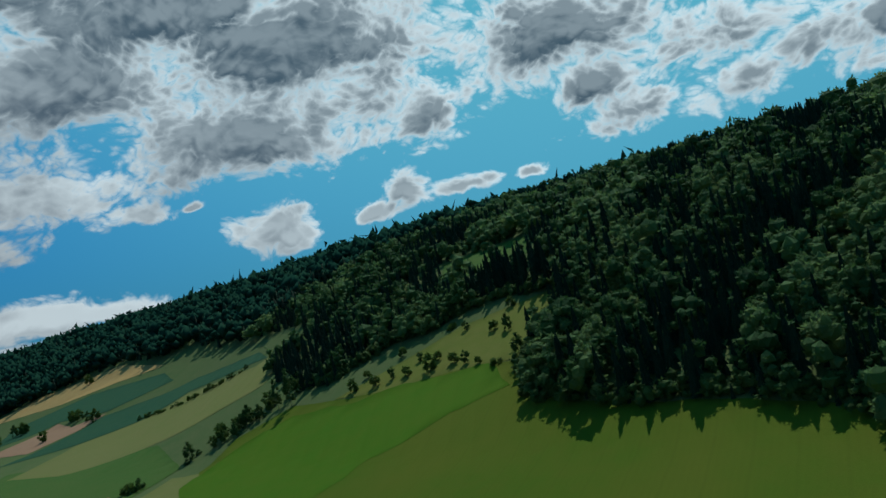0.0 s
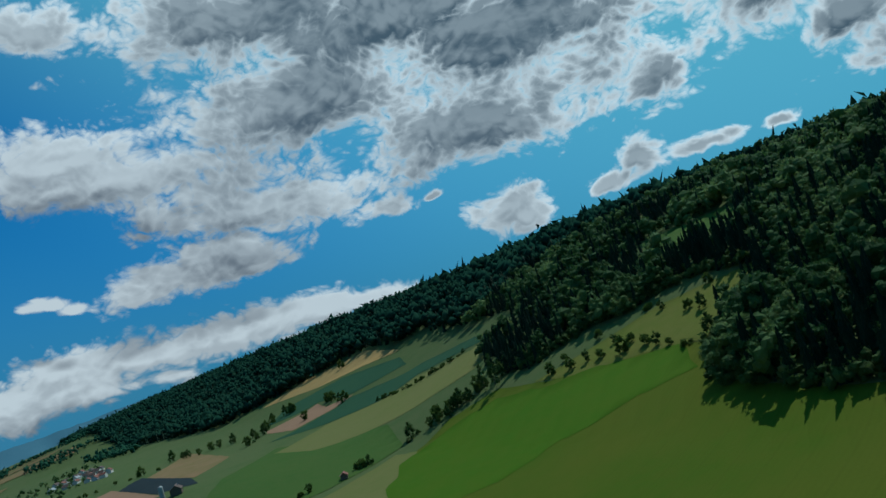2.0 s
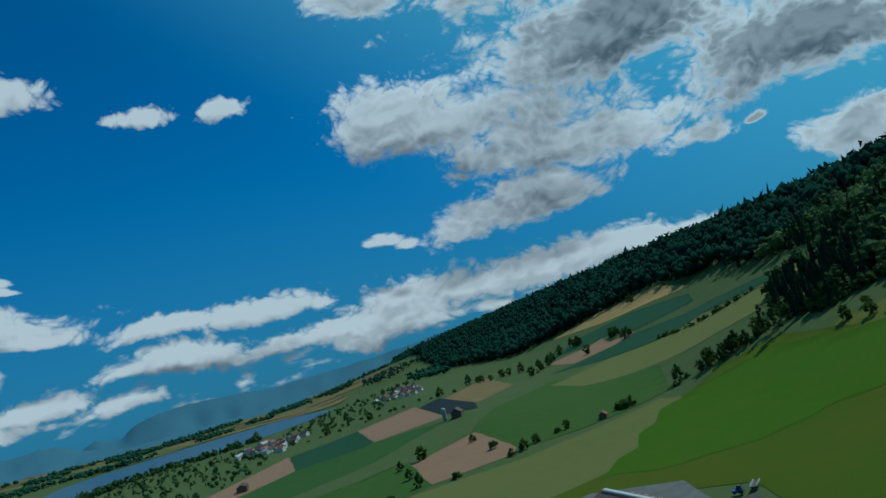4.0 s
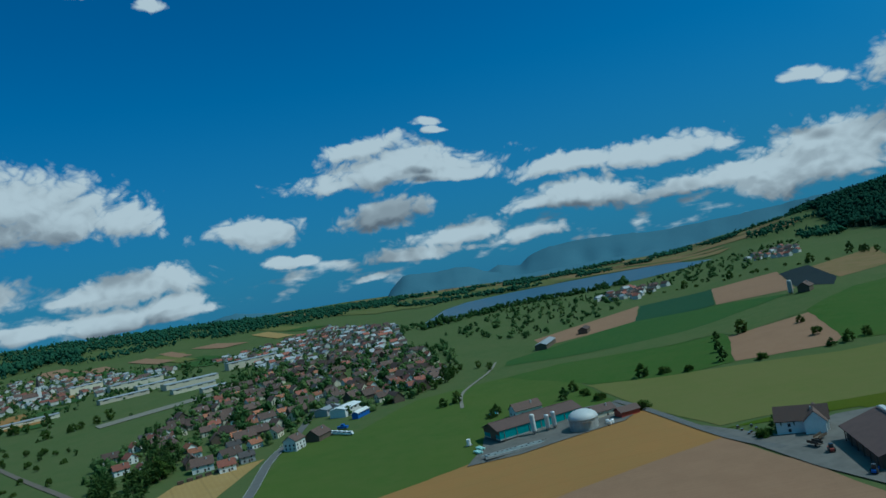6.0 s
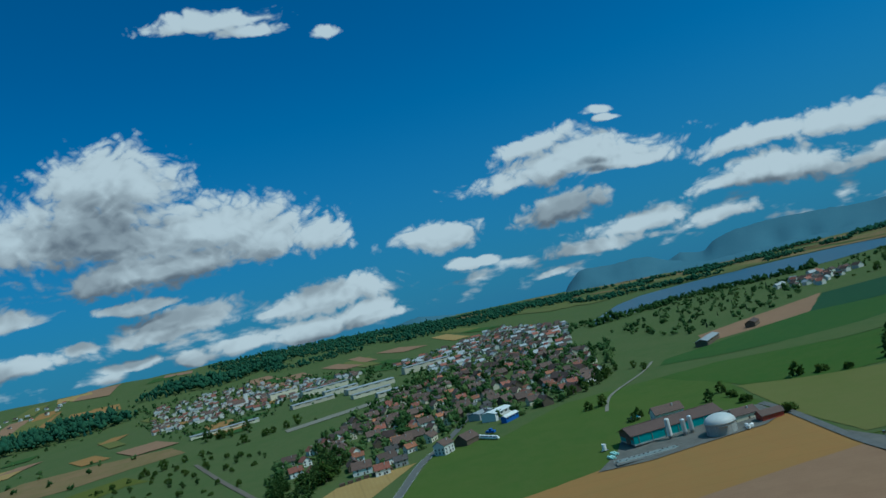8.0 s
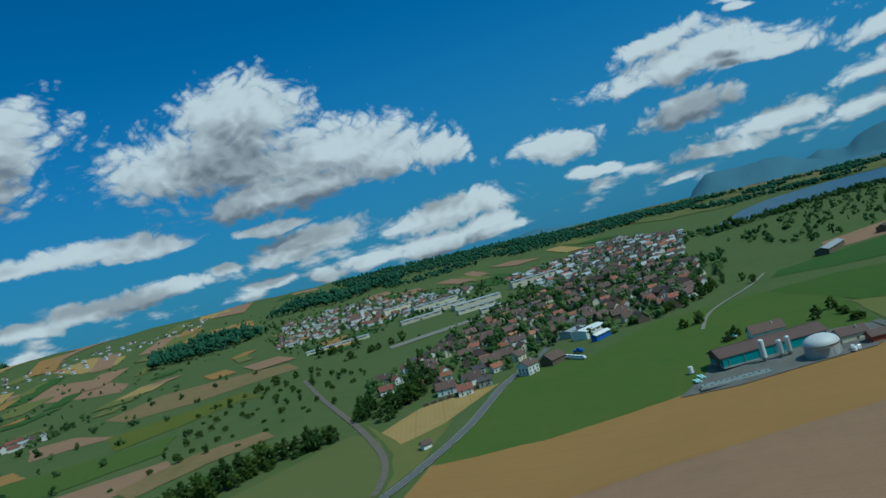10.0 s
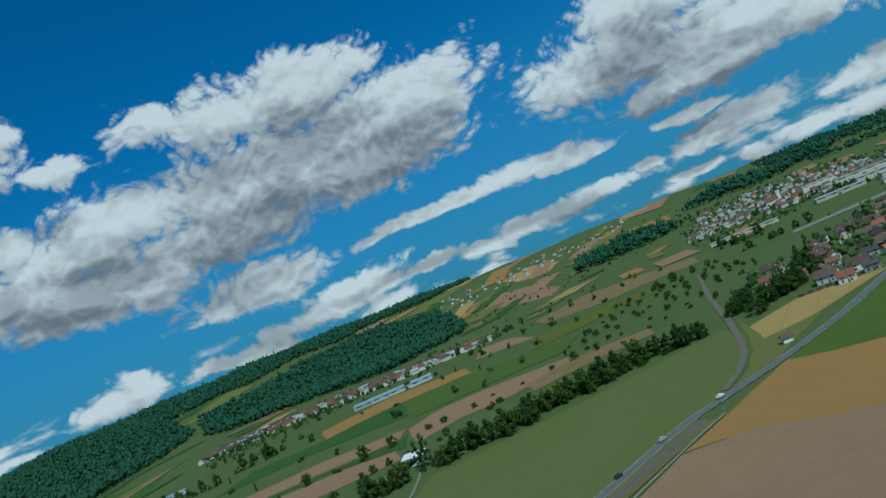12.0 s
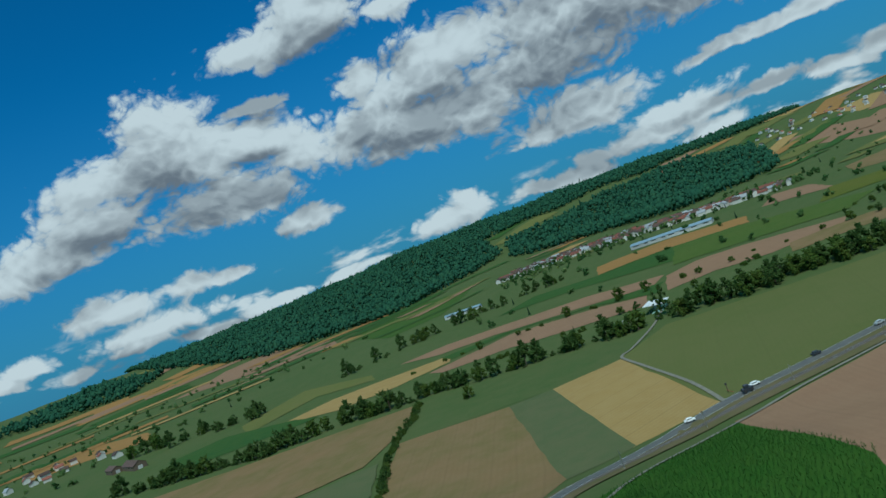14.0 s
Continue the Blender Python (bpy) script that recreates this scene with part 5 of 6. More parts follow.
def hall(x, y, turn, w, d, h, wall, roof, label, rise=1.2, group="", category="hall"):
    """A flat-gabled works or storage hall with a door and a row of lights."""
    ob = thing("hall", on_ground(x, y, turn), label, category, group)
    part("wall", gable_wall(w, d, h, rise), wall, ob)
    part("roof", gable_roof(w, d, h, rise, 0.5, 0.3), roof, ob)
    part("gate", box(w * 0.35, 0.12, h * 0.75, 0, d / 2 + 0.05, 0), GREY, ob)
    for i in range(4):
        part("window", box(0.08, d / 8, 1.0, w / 2 + 0.03, (i + 0.5) / 4 * d - d / 2, h - 1.8), GLASS, ob)
    return ob


hall(-572, -62, 62, 14, 26, 6.0, WHITE, ROOF_WHITE, "white flat-roofed works hall at the village edge")
hall(-548, -50, 62, 5, 18, 4.2, BLUE, ROOF_WHITE, "long white-roofed shed with blue sides")
hall(-590, -78, 62, 12, 20, 5.0, GREY, ROOF_GREY, "grey works hall with a flat roof")
for x, y, t_, w, d, h in ((-1309, -263, 30, 22, 90, 12), (-1150, -330, 32, 30, 80, 8), (-1210, -400, 32, 24, 60, 9), (-1050, -300, 32, 16, 60, 6), (-980, -250, 32, 14, 46, 6), (-1330, -470, 34, 26, 90, 11), (-1120, -420, 34, 20, 70, 6), (-1010, -520, 34, 16, 100, 5), (-1440, -600, 40, 20, 60, 14)):
    hall(x, y, t_, w, d, h, CREAM, ROOF_GREY, "pale industrial hall with a grey flat roof", 1.0, "industrial halls")
for i, (x, y) in enumerate(((-470, -765), (-488, -748), (-506, -731))):
    hall(x, y, 52, 20, 60, 5, GREY, ROOF_PANES, "long glasshouse with a pale blue-grey roof", 2.0, "glasshouses", "glasshouse")
hall(-745, 140, 65, 12, 48, 5, BOARDS, ROOF_GREY, "long low dark barn with a grey roof in the fields", 2.0, "field barns", "barn")
hall(-800, 198, 65, 10, 24, 5, BOARDS, ROOF_BROWN, "dark field barn with a brown roof", 2.4, "field barns", "barn")
hall(-226, -947, 60, 10, 60, 5, GREY, ROOF_PANES, "long pale hall beside the wood", 1.5)
hall(210, -690, 30, 14, 46, 5, BOARDS, ROOF_BROWN, "dark farm barn on the plain", 4, "field barns", "barn")
hall(240, -720, 30, 12, 30, 5, BOARDS, ROOF_BROWN, "brown-roofed farm shed on the plain", 3, "field barns", "barn")


def church(x, y):
    ob = thing("church", on_ground(x, y, 30), "white village church with a slender spire", "church")
    part("nave", gable_wall(12, 26, 9, 7), WHITE, ob)
    part("roof", gable_roof(12, 26, 9, 7), ROOF_BROWN, ob)
    t = part("tower", box(7, 7, 26, 0, 16, 0), WHITE, ob)
    part("spire", tube(5.2, 20, 0, 16, 26, 0.1, 4), ROOF_DARK, t)


church(-1464, -711)

# distant strips of farmland, too many to tell apart
STRIP_RNG = np.random.default_rng(8)
for mat, label, n in ((TAN, "distant tan grain strips", 30), (SOIL, "distant bare brown strips", 30), (CROP, "distant dark green strips", 40), (PALE, "distant pale hay strips", 30), (STRAW, "distant yellow grain strips", 10),
                      (FALLOW, "hazy brown strips beyond the lake", 60), (DULL, "hazy dull green strips beyond the lake", 60)):
    verts, faces = [], []
    while n:
        beyond = "beyond the lake" in label
        a, r = (radians(STRIP_RNG.uniform(62, 98)), STRIP_RNG.uniform(2450, 4200)) if beyond else (radians(STRIP_RNG.uniform(96, 215)), STRIP_RNG.uniform(1150, 3200))
        x, y = -math.sin(a) * r, math.cos(a) * r
        ln, wd = STRIP_RNG.uniform(70, 240) * (0.6 + r / 2500), STRIP_RNG.uniform(18, 50) * (0.5 + r / 1600)
        if beyond:
            ln *= 1.6
        elif 0.47 * x + 0.883 * (y - 165) > -620 or (-2100 < x < -500 and -420 < y < 80) or any(inside(np.array([x]), np.array([y]), p)[0] for p in FAR_WOODS):
            continue
        n -= 1
        t_ = radians(28 + STRIP_RNG.normal() * 9)
        ux, uy = Vector((-math.cos(t_), -math.sin(t_))) * -1, Vector((-math.sin(t_), math.cos(t_)))
        k, i0, rise = 14, len(verts), 0.5 + r * 0.0004 + STRIP_RNG.uniform(0, 0.3)
        for j in range(k + 1):
            for q in (-0.5, 0.5):
                p = Vector((x, y)) + ux * (j / k - 0.5) * ln + uy * q * wd
                verts.append((p.x, p.y, float(lie(p.x, p.y)) + rise))
        faces += [(i0 + 2 * j, i0 + 2 * j + 2, i0 + 2 * j + 3, i0 + 2 * j + 1) for j in range(k)]
    me = bpy.data.meshes.new("field_strips")
    me.from_pydata(verts, [], faces)
    me.materials.append(mat)
    tagged(new("field_strips", me), label, "fields", kind="stuff")


# ---- mountains beyond the lake ----
def mountain(name, line, dist, label, seed):
    """A hazy range: a crest of bearings and heights, with a broken face towards the valley."""
    rng = np.random.default_rng(seed)
    az = np.arange(line[0][0], line[-1][0], 0.35)
    el = np.interp(az, [p[0] for p in line], [p[1] for p in line])
    verts, faces, n = [], [], 7
    for i, (a, e) in enumerate(zip(az, el)):
        top = 100 + dist * math.tan(radians(e)) + 8 * noise.noise((a * 0.5, seed, 0.0)) + 6 * noise.noise((a * 2.2, seed, 5.0))
        for k in range(n):
            u = k / (n - 1)
            r = dist - 700 * (1 - u) + 230 * noise.noise((a * 0.6, u * 2, seed)) * (1 - u)
            verts.append((-math.sin(radians(a)) * r, math.cos(radians(a)) * r, top * u ** 1.5 - 4 * (1 - u)))
        if i:
            faces += [((i - 1) * n + k, i * n + k, i * n + k + 1, (i - 1) * n + k + 1) for k in range(n - 1)]
    me = bpy.data.meshes.new(name)
    me.from_pydata(verts, [], faces)
    me.shade_smooth()
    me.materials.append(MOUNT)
    tagged(new(name, me), label, "mountain", kind="structure")


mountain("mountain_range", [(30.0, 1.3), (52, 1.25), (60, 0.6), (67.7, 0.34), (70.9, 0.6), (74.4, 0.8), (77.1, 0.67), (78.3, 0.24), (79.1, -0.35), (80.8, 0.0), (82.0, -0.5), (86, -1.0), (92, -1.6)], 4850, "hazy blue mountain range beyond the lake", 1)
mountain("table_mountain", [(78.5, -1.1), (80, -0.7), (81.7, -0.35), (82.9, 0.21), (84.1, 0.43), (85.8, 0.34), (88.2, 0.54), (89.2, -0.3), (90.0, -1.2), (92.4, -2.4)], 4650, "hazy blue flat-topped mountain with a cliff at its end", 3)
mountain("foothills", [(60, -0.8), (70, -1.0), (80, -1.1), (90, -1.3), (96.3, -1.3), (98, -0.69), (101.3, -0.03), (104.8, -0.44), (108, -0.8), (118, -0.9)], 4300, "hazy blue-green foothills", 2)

# ---- the farm with the digester ----
def long_barn():
    ob = thing("cattle_barn", on_ground(-409, 53, 19), "long barn with teal walls and a brown sheet roof", "barn")
    part("wall", gable_wall(19, 54, 5.4, 3.2), TEALWALL, ob)
    r = part("roof", gable_roof(19, 56, 5.4, 3.2, 0.4, 0.3), ROOF_FARM, ob)
    part("ridge_cap", box(0.8, 56, 0.35, 0, 0, 8.72), ROOF_FARM, r)
    part("gable_board", prism([(-9.4, 3.0), (9.4, 3.0), (9.4, 5.2), (0, 8.4), (-9.4, 5.2)], 0.15, y0=-27.15), BOARDS, ob, "dark timber gable")
    part("plinth", box(19.3, 54.3, 0.8), CONCRETE, ob)
    # No opening is cut: a dark panel stands for the shade inside.
    part("gate", box(6, 0.2, 4.0, 1.5, -27.1, 0), BOARDS, ob, "dark panel for the shade in a wide open doorway")
    for i in range(7):
        part("wall_post", box(0.3, 0.3, 4.6, 9.6, -24 + i * 8, 0), STEEL, ob)


def silo(x, y, r, h, mat, label, dome=True):
    ob = thing("silo", on_ground(x, y), label, "silo", "farm silos")
    part("shell", tube(r, h, z=2.2, sides=20), mat, ob)
    bm = bmesh.new()
    bmesh.ops.create_uvsphere(bm, u_segments=20, v_segments=8, radius=r, matrix=Matrix.Translation((0, 0, h + 2.2)) @ Matrix.Diagonal((1, 1, 0.6, 1)))
    part("cap", bm, mat, ob)
    part("hopper", tube(0.35, 2.2, z=0.2, r2=r, sides=20), STEEL, ob)
    for k in range(4):
        a = math.pi / 4 + k * math.pi / 2
        part("leg", box(0.18, 0.18, 2.6, math.cos(a) * r * 0.9, math.sin(a) * r * 0.9, 0), STEEL, ob)
    part("ladder", box(0.45, 0.08, h + 1.5, r + 0.08, 0, 0.8), STEEL, ob)


def digester():
    ob = thing("biogas_digester", on_ground(-379, 75), "round concrete digester under a pale grey gas dome", "gas tank")
    w = part("tank", tube(7.8, 6.0, sides=48), CONCRETE, ob)
    for i in range(12):
        a = i * math.pi / 6
        part("panel_joint", box(0.16, 0.16, 5.9, math.cos(a) * 7.82, math.sin(a) * 7.82, 0), GREY, w)
    bm = bmesh.new()
    bmesh.ops.create_uvsphere(bm, u_segments=48, v_segments=16, radius=1, matrix=Matrix.Translation((0, 0, 6.0)) @ Matrix.Diagonal((8.0, 8.0, 4.4, 1)))
    bmesh.ops.delete(bm, geom=[v for v in bm.verts if v.co.z < 5.9], context="VERTS")
    for f in bm.faces:
        f.smooth = True
    d = part("gas_dome", bm, MEMBRANE, ob, "pale grey membrane dome")
    part("rim", tube(8.2, 0.4, z=5.8, sides=48), STEEL, d)
    part("walkway", box(1.4, 6, 0.2, 8.4, 0, 5.0), STEEL, ob)


long_barn()
silo(-392, 50, 1.4, 8.6, WHITE, "tall white feed silo beside the barn")
silo(-392, 58, 1.3, 6.4, SILVER, "grey steel feed silo")
silo(-393, 62, 1.3, 7.0, SILVER, "grey steel silo next to another")
digester()
house(on_ground(-444, 56, 15), 10, 18, 4.2, 3.6, WHITE, ROOF_BROWN, "white farmhouse with a dark roof behind the barn", 2)
house(on_ground(-396, 90, 15), 10, 13, 3.6, 2.6, CREAM, ROOF_FARM, "low brown-roofed shed behind the digester", 1, "shed", name="shed")
house(on_ground(-384, 101, 15), 7, 12, 3.0, 2.0, REDPAINT, ROOF_FARM, "red-walled lean-to shed by the digester", 0, "shed", name="shed")


def wrapped_bale(x, y, z=0.0, r=0.62):
    ob = thing("silage_bale", on_ground(x, y, HOME_RNG.uniform(0, 360), z + 0.5), "silage bale in pale turquoise wrap", "silage bale", "silage bales")
    bm = bmesh.new()
    bmesh.ops.create_cone(bm, cap_ends=True, segments=14, radius1=r, radius2=r, depth=1.2, matrix=Matrix.Translation((0, 0, r)) @ Matrix.Rotation(math.pi / 2, 4, "X"))
    bmesh.ops.bevel(bm, geom=[e for e in bm.edges if abs(e.verts[0].co.y - e.verts[1].co.y) < 0.01], offset=0.1, segments=1, affect="EDGES")
    part("wrap", bm, BALE_WRAP, ob)
    part("end_fold", tube(0.22, 0.06, 0, 0, 0), BALE_WRAP, ob).matrix_local = pose(0, -0.62, r, 90)


for i in range(4):
    for j in range(2):
        wrapped_bale(-392 + i * 1.6, 17 + j * 1.5 + i * 0.6)
        wrapped_bale(-386 + i * 1.5, 15 + j * 1.5 + i * 0.6)
# silage clamp with a low wall along the field
clamp = thing("silage_clamp", on_ground(-373, 40, 13), "long low silage clamp with a concrete kerb and tyres", "silage clamp")
part("cover", box(5.5, 44, 0.9, 0, 0, 0.3, bevel=0.35), plain("clamp_cover", (0.20, 0.235, 0.225), 0.6, 0, 0.4, 0.5), clamp)
for k in (-1, 1):
    part("kerb", box(0.3, 46, 1.1, k * 3.0, 0, 0), CONCRETE, clamp)
for i in range(16):
    part("tyre", tube(0.5, 0.25, HOME_RNG.uniform(-2, 2), -20 + i * 2.6, 1.15, sides=10), RUBBER, clamp)
tank = thing("water_tank", on_ground(-402, 14, 20), "white tank trailer on the farm drive", "trailer")
part("vessel", tube(1.3, 3.4, 0, 0, 0.7, 1.2, 14), CARWHITE, tank)
part("frame", box(1.6, 4.2, 0.3, 0, 0, 0.5), STEEL, tank)
pool = thing("garden_pool", on_ground(-462, 38, 0, 0.4), "round garden pool under a cyan cover", "pool")
part("rim", tube(3.3, 1.0, sides=24), WHITE, pool)
part("cover", tube(3.1, 0.12, 0, 0, 1.0, sides=24), CYAN, pool)
for x, y, t_, lab in ((-374, 89, 20, "white big bags stacked by the digester"), (-372, 87, 50, "white big bag on the yard"), (-376, 87, 0, "white big bag beside others")):
    bag = thing("big_bag", on_ground(x, y, t_, 0.5), lab, "sack", "big bags")
    part("sack", box(1.8, 1.8, 2.0, bevel=0.25), CARWHITE, bag)
    part("strap", box(0.1, 1.9, 0.12, 0, 0, 2.0), GREY, bag)

# ---- the farm under the ridge ----
def big_barn():
    ob = thing("large_barn", on_ground(-237, 153, 72), "large barn with a wide brown roof and a pale skylight ridge", "barn")
    part("wall", prism([(-14, 0), (14, 0), (14, 5.2), (0, 10.4), (-14, 5.2)], 38), BOARDS, ob)
    r = part("roof", gable_roof(28, 40, 5.2, 5.2, 1.6, 0.35), ROOF_FARM, ob)
    ridge = part("ridge_light", box(2.0, 40, 0.9, 0, 0, 10.4, bevel=0.2), MEMBRANE, r, "pale translucent ridge light")
    part("ridge_edge", box(0.2, 40.2, 0.9, -1.3, 0, 10.2), STEEL, ridge)
    for i in range(6):
        bm = box(1.2, 2.6, 0.14)
        sky_ = part("skylight", bm, CREAM, r, "pale roof light panel")
        sky_.matrix_local = pose(8.0, -14 + i * 5.2, 7.95, 0, math.degrees(math.atan(5.2 / 14)), 0)
    # A dark glass sheet on the gable stands for the doorway's inner shade.
    part("gate", box(6, 0.2, 4.4, 3, -19.1, 0), GLASS, ob, "dark sheet for the shade in an open doorway")
    part("gate", box(5, 0.2, 4.0, -7, -19.1, 0), BOARDS, ob, "dark timber gate")
    part("side_wall", box(5, 0.3, 2.4, 10.5, -19.2, 1.2), CONCRETE, ob)
    for i in range(6):
        part("post", box(0.35, 0.35, 5.0, -14.9, -17 + i * 6.8, 0), BOARDS, ob)


big_barn()
home = house(on_ground(-286, 144, -32), 10, 20, 5.8, 4.6, WHITE, ROOF_BROWN, "white farmhouse with dark-framed windows and a brown roof", 2)
part("cross_gable", prism([(-4, 0), (4, 0), (4, 5.8), (0, 9.6), (-4, 5.8)], 13, y0=-7.5), WHITE, home).matrix_local = pose(1.0, 5.0, 0, 0, 0, 90)
part("cross_roof", gable_roof(8, 14, 5.8, 3.8, 0.7, 0.25), ROOF_BROWN, home).matrix_local = pose(1.0, 5.0, 0.1, 0, 0, 90)
for i in range(4):
    part("shutter", box(0.06, 0.5, 1.4, 5.07, -8 + i * 5, 3.7), SHUTTER, home)
barn_low = thing("low_barn", on_ground(-196, 148, -22), "low weathered barn with a dark corrugated roof", "barn")
part("wall", gable_wall(11, 34, 3.6, 3.0), WHITE, barn_low)
rl = part("roof", gable_roof(11, 34, 3.6, 3.0, 1.0, 0.25), plain("weathered_tiles", (0.088, 0.068, 0.052), 0.9, 0, 0.45, 0.5), barn_low)
for i in range(16):
    for k in (-1, 1):
        rib = part("batten", box(6.9, 0.14, 0.12), BOARDS, rl)
        rib.matrix_local = pose(k * 3.1, -16 + i * 2.1, 5.15, 0, k * math.degrees(math.atan(3.0 / 5.5)), 0)
for i in range(22):
    for j in range(3):
        wrapped_bale(-189 + i * 0.52 + j * 1.2, 132 + i * 1.2 - j * 0.5)


def vehicle(name, m, label, category, long, wide, high, paint, cab, group="", wheels=0.34):
    """Body, cabin, windows and wheels."""
    ob = thing(name, m, label, category, group)
    part("body", box(wide, long, high * 0.5, 0, 0, wheels * 0.7, bevel=0.12), paint, ob)
    part("cabin", box(wide * 0.86, long * cab, high * 0.45, 0, -long * 0.04, wheels * 0.7 + high * 0.48, bevel=0.18), paint, ob)
    part("windscreen", box(wide * 0.88, long * cab * 0.86, high * 0.26, 0, -long * 0.04, wheels * 0.7 + high * 0.55, bevel=0.05), GLASS, ob)
    for sx in (-1, 1):
        for sy in (-0.31, 0.31):
            w = part("wheel", tube(wheels, 0.22, 0, 0, -0.11, sides=12), RUBBER, ob)
            w.matrix_local = pose(sx * wide * 0.46, sy * long, wheels, 0, 90, 0)
        part("headlight", box(0.3, 0.06, 0.18, sx * wide * 0.32, long / 2 + 0.01, wheels + 0.25), CARWHITE, ob)
    return ob


def tractor(x, y, turn, paint, label):
    ob = vehicle("tractor", on_ground(x, y, turn, 0.7), label, "tractor", 4.2, 1.7, 2.0, paint, 0.4, "farm machines", 0.5)
    part("cab", box(1.5, 1.5, 1.5, 0, -0.7, 1.5, bevel=0.1), GLASS, ob)
    for sx in (-1, 1):
        w = part("rear_wheel", tube(0.85, 0.45, 0, 0, -0.22, sides=14), RUBBER, ob)
        w.matrix_local = pose(sx * 0.95, -1.3, 0.85, 0, 90, 0)
    return ob


tractor(-222, 130, 40, BLUE, "blue tractor parked at the large barn")
tractor(-252, 134, 70, REDPAINT, "red tractor in the barn's shade")
tractor(-205, 176, 110, BLUE, "blue tractor beside the low barn")


def trailer(x, y, turn, bed, label, long=6.0):
    ob = thing("farm_trailer", on_ground(x, y, turn, 0.7), label, "trailer", "farm trailers")
    part("bed", box(2.3, long, 0.25, 0, 0, 0.9), BOARDS, ob)
    for k in (-1, 1):
        part("side", box(0.08, long, 0.9, k * 1.13, 0, 1.15), bed, ob)
        w = part("wheel", tube(0.45, 0.3, 0, 0, -0.15, sides=12), RUBBER, ob)
        w.matrix_local = pose(k * 0.95, -long * 0.2, 0.45, 0, 90, 0)
    part("drawbar", box(0.12, 2.0, 0.12, 0, long / 2 + 1.0, 0.8), STEEL, ob)


trailer(-213, 133, 75, REDPAINT, "red hay trailer outside the barn")
trailer(-207, 138, 60, CREAM, "pale farm trailer outside the barn")
trailer(-268, 140, 30, BOARDS, "old wooden trailer on the yard")
trailer(-262, 134, 100, BOARDS, "dark flat trailer on the yard")
trailer(-201, 182, 20, MEMBRANE, "long grey tipping trailer", 8.0)
for i, (x, y) in enumerate(((-300, 128), (-303, 132), (-306, 127), (-298, 126), (-309, 133), (-312, 128))):
    hive = thing("beehive", on_ground(x, y, 20 * i, 0.3), "small dark wooden hive box in the garden", "beehive", "beehives")
    part("hive_box", box(0.9, 0.9, 1.0), BOARDS, hive)
    part("hive_lid", box(1.05, 1.05, 0.12, 0, 0, 1.0), STEEL, hive)

# ---- small buildings ----
for i in range(7):
    u = i / 6
    pile = thing("wood_pile", on_ground(-450 - 15 * u, -158 + 30 * u, 28, 0.2), "long weathered timber pile under a dark cover beside the wheat", "wood pile", "timber piles at the wheat field")
    for k in range(4):
        part("log_layer", box(1.9, 3.6, 0.42, HOME_RNG.uniform(-0.08, 0.08), 0, k * 0.43, bevel=0.08), BOARDS, pile)
    part("cover", box(2.2, 3.9, 0.1, 0, 0, 1.74), ROOF_BROWN, pile)
house(on_ground(-393, 314, 35), 5, 7, 3.0, 1.8, BOARDS, ROOF_RED, "small dark hay hut with a red roof", 0, "hut", name="hut")
house(on_ground(-104, 322, 20), 8, 11, 3.4, 2.6, BOARDS, ROOF_BROWN, "brown timber hut at the forest edge", 0, "hut", name="hut")
house(on_ground(-628, 362, 45), 10, 16, 5.0, 3.6, BOARDS, ROOF_BROWN, "dark farm building beside the netted plot", 1, "barn", name="barn")
silo(-636, 352, 2.2, 10, CONCRETE, "grey concrete tower silo in the fields")
house(on_ground(-365, -127, 50), 4, 5, 2.8, 1.6, WHITE, ROOF_BROWN, "small white crossing-keeper's cabin by the road", 0, "cabin", name="cabin")
open_hall = thing("open_hall", on_ground(-268, -368, -40), "white-roofed open hall at the end of the tree row", "hall")
part("wall", box(11, 0.4, 5.2, 0, -7.5, 0), CARWHITE, open_hall)
part("wall", box(0.4, 15, 5.2, -5.4, 0, 0), BALE_WRAP, open_hall)
part("roof", prism([(-8, 5.2), (8, 6.4), (8, 6.8), (-8, 5.6)], 20), ROOF_WHITE, open_hall)
for k in (-7, 0, 7):
    part("post", box(0.3, 0.3, 6.4, 5.2, k, 0), STEEL, open_hall)
part("ramp", prism([(-3, 0), (3, 0), (3, 0.3), (-3, 2.6)], 0.4, y0=8), BALE_WRAP, open_hall)
rack = thing("frame_shelter", on_ground(-240, -376, 55), "pale greenhouse frame beside the trees", "shelter")
part("base", box(5, 16, 0.4), CONCRETE, rack)
for i in range(6):
    part("hoop", prism([(-2.5, 0.4), (-2.2, 0.4), (-2.0, 2.2), (0, 2.9), (2.0, 2.2), (2.2, 0.4), (2.5, 0.4), (2.3, 2.4), (0, 3.2), (-2.3, 2.4)], 0.2, y0=-7.5 + i * 3), MEMBRANE, rack)

# ---- on the road ----
vehicle("car", on_ground(-160, -130.5, 72, 0.8), "white car on the country road", "car", 4.5, 1.8, 1.5, CARWHITE, 0.55, "cars on the road")
vehicle("car", on_ground(-196, -138.5, 85, 0.8), "white estate car on the country road", "car", 4.6, 1.8, 1.5, CARWHITE, 0.6, "cars on the road")
vehicle("car", on_ground(-303, -133, 68, 0.8), "white car near the railway crossing", "car", 4.5, 1.8, 1.5, CARWHITE, 0.55, "cars on the road")
vehicle("car", on_ground(-229, -141, 88, 0.8), "dark car on the country road", "car", 4.4, 1.8, 1.5, CARDARK, 0.55, "cars on the road")
vehicle("car", on_ground(-262, -140, 90, 0.8), "silver car on the country road", "car", 4.4, 1.8, 1.5, SILVER, 0.55, "cars on the road")
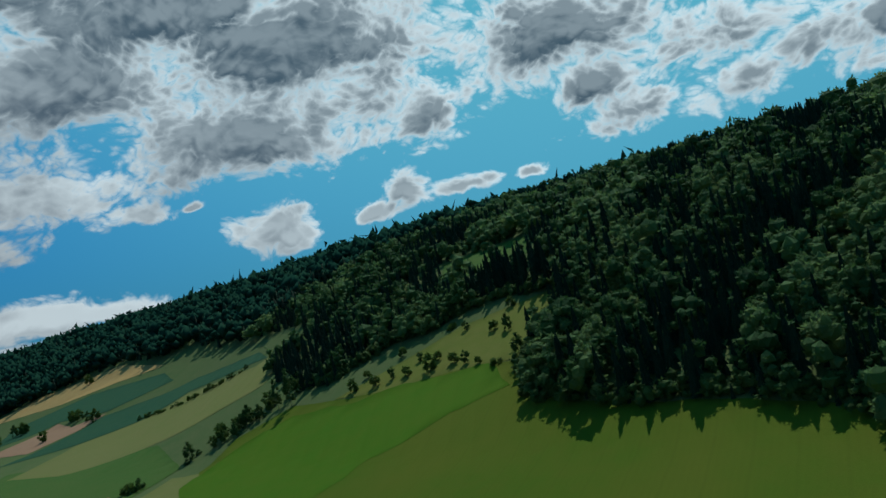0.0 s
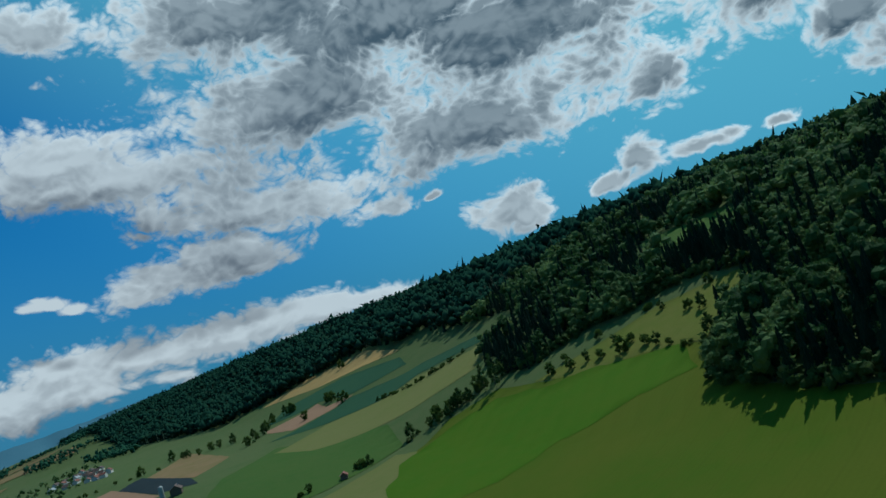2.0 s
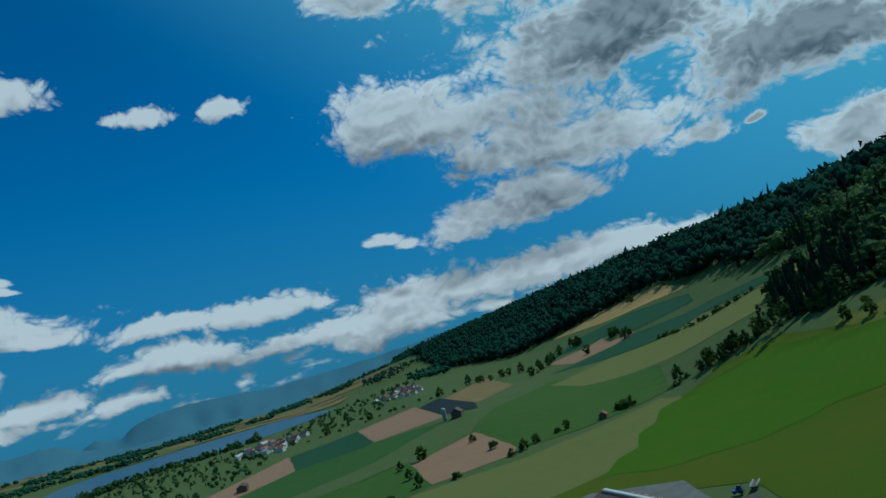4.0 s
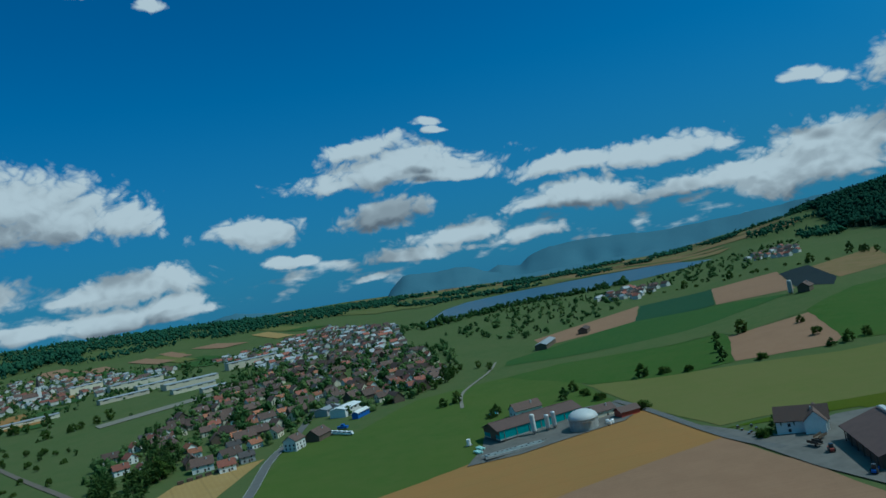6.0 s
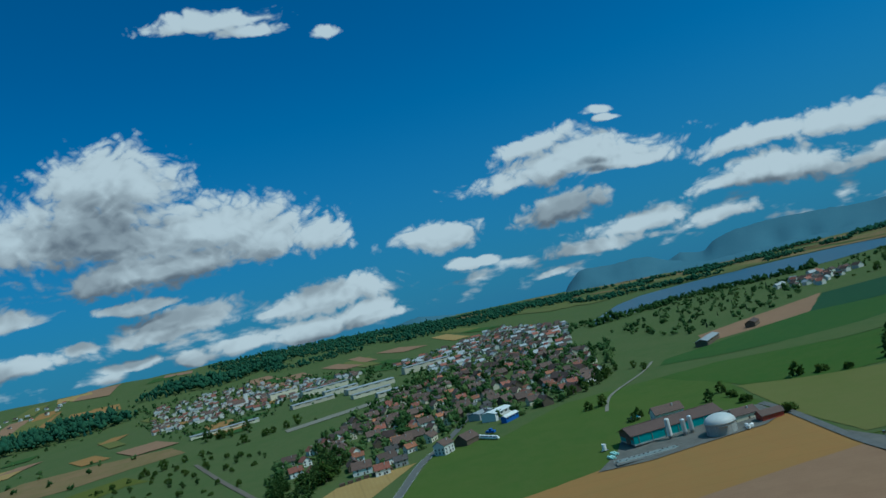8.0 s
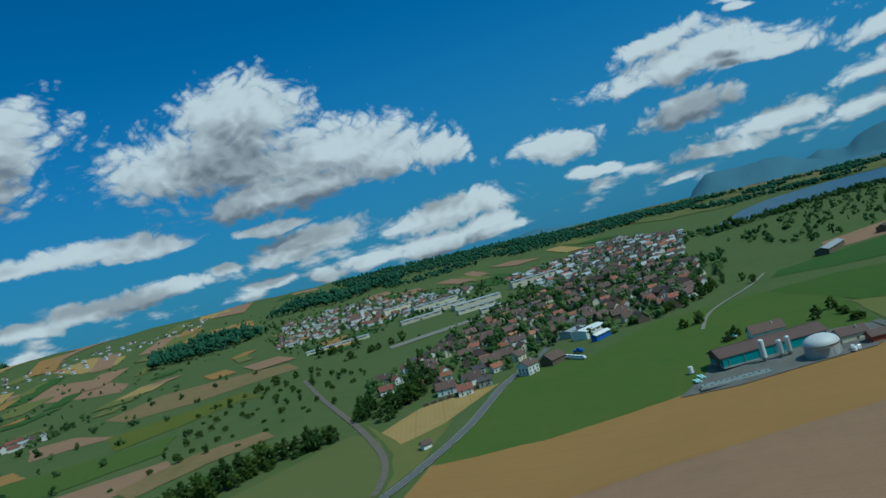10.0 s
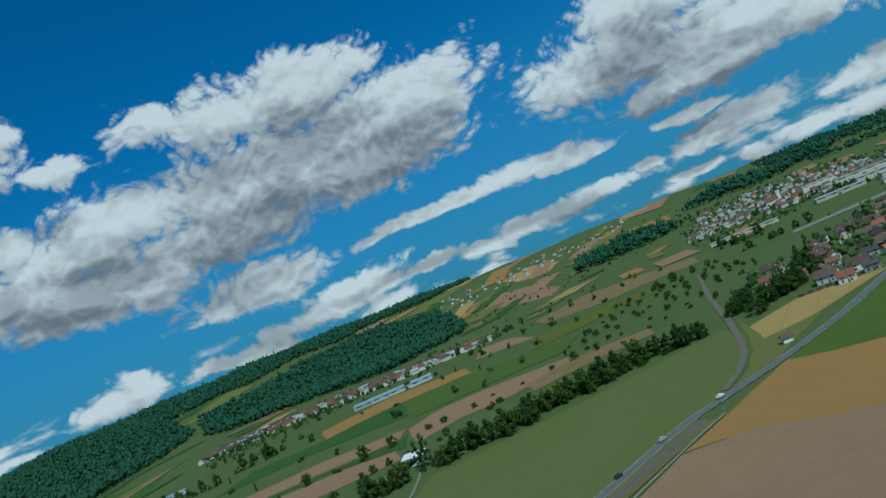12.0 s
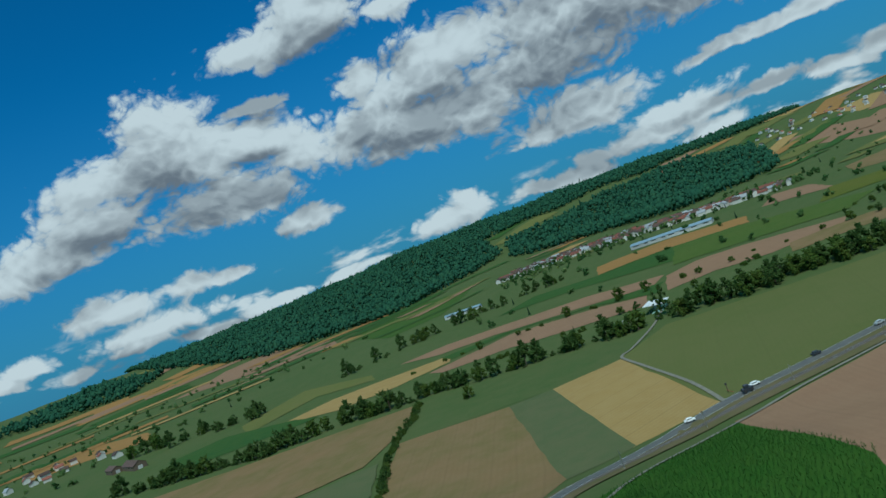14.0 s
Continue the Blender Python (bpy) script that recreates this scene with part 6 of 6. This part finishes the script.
vehicle("tractor", on_ground(-190, -134.5, 88, 0.8), "dark tractor with a trailer at the field track", "tractor", 4.6, 2.2, 2.8, CARDARK, 0.45, "", 0.7)
vehicle("truck", on_ground(-512, -62, 150, 0.5), "blue lorry parked at the works", "truck", 8, 2.5, 3.2, BLUE, 0.3, "lorries at the works", 0.5)
for i in range(5):
    vehicle("van", on_ground(-503 + i * 3.6, -70 + i * 3.4, 150, 0.4), "white van parked at the works", "van", 5.6, 2.1, 2.4, CARWHITE, 0.7, "vans at the works", 0.4)


def mast(x, y, h, label):
    ob = thing("mast", on_ground(x, y, 0, 0.3), label, "mast", "masts along the railway")
    part("pole", tube(0.11, h, sides=8, r2=0.07), STEEL, ob)
    part("arm", box(0.08, 2.6, 0.08, 0, 1.2, h - 0.7), STEEL, ob)
    part("foot", box(0.5, 0.5, 0.4), CONCRETE, ob)


for x, y in ((-118, -99), (-160, -117), (-206, -126), (-252, -126), (-290, -124), (-346, -146), (-420, -197)):
    mast(x, y, 7.0, "slim grey railway mast beside the track")
sig = thing("crossing_signal", on_ground(-187, -145, 0, 0.3), "dark crossing post with a barrier arm", "signal")
part("post", box(0.3, 0.3, 3.6), BOARDS, sig)
part("lamp_board", box(0.9, 0.2, 0.9, 0, 0, 3.2), CARDARK, sig)
part("barrier", box(0.14, 5.0, 0.14, 0.3, 2.4, 1.0), REDPAINT, sig)


# ---- standing maize: tufts of arching leaves in rows, too many to count ----
rng_m = np.random.default_rng(77)
MAIZE_EDGE = [(-165, -105), (-158, -22), (-130, 20), (30, 60), (-20, -30), (-99, -68)]
way_m, off_m = Vector((0.55, 0.835)), Vector((-0.835, 0.55))
ij = np.stack(np.meshgrid(np.arange(-130, 130), np.arange(-110, 110)), -1).reshape(-1, 2)
spots = np.array([-80.0, -30.0]) + ij[:, :1] * 0.95 * np.array(way_m) + ij[:, 1:] * 1.5 * np.array(off_m)
spots = spots[inside(spots[:, 0], spots[:, 1], MAIZE_EDGE)] + rng_m.normal(size=(1, 2)) * 0
spots = spots + rng_m.normal(size=spots.shape) * 0.42
spots = spots[np.hypot(spots[:, 0] + 140, spots[:, 1] + 60) < 95]
base = np.stack([spots[:, 0], spots[:, 1], height(spots[:, 0], spots[:, 1]) + 0.5], 1)
leafs = []
for k in range(4):
    a = rng_m.uniform(0, 6.28, len(base))
    out = np.stack([np.cos(a), np.sin(a), np.zeros(len(a))], 1)
    side = np.stack([-np.sin(a), np.cos(a), np.zeros(len(a))], 1) * 0.09
    up = np.array([0, 0, 1.0]) * rng_m.uniform(0.9, 1.7, (len(a), 1))
    leafs.append(np.stack([base + up * 0.3 - side, base + up * 0.3 + side, base + up + out * rng_m.uniform(0.35, 0.75, (len(a), 1))], 1))
leafs = np.concatenate(leafs).reshape(-1, 3)
tagged(new("maize_plants", soup_mesh("maize_plants", (leafs, np.arange(len(leafs)).reshape(-1, 3)), leaves("maize_leaf", (0.050, 0.140, 0.022), (0.080, 0.175, 0.030), True, 0.3))), "rows of young green maize plants", "maize", kind="stuff")
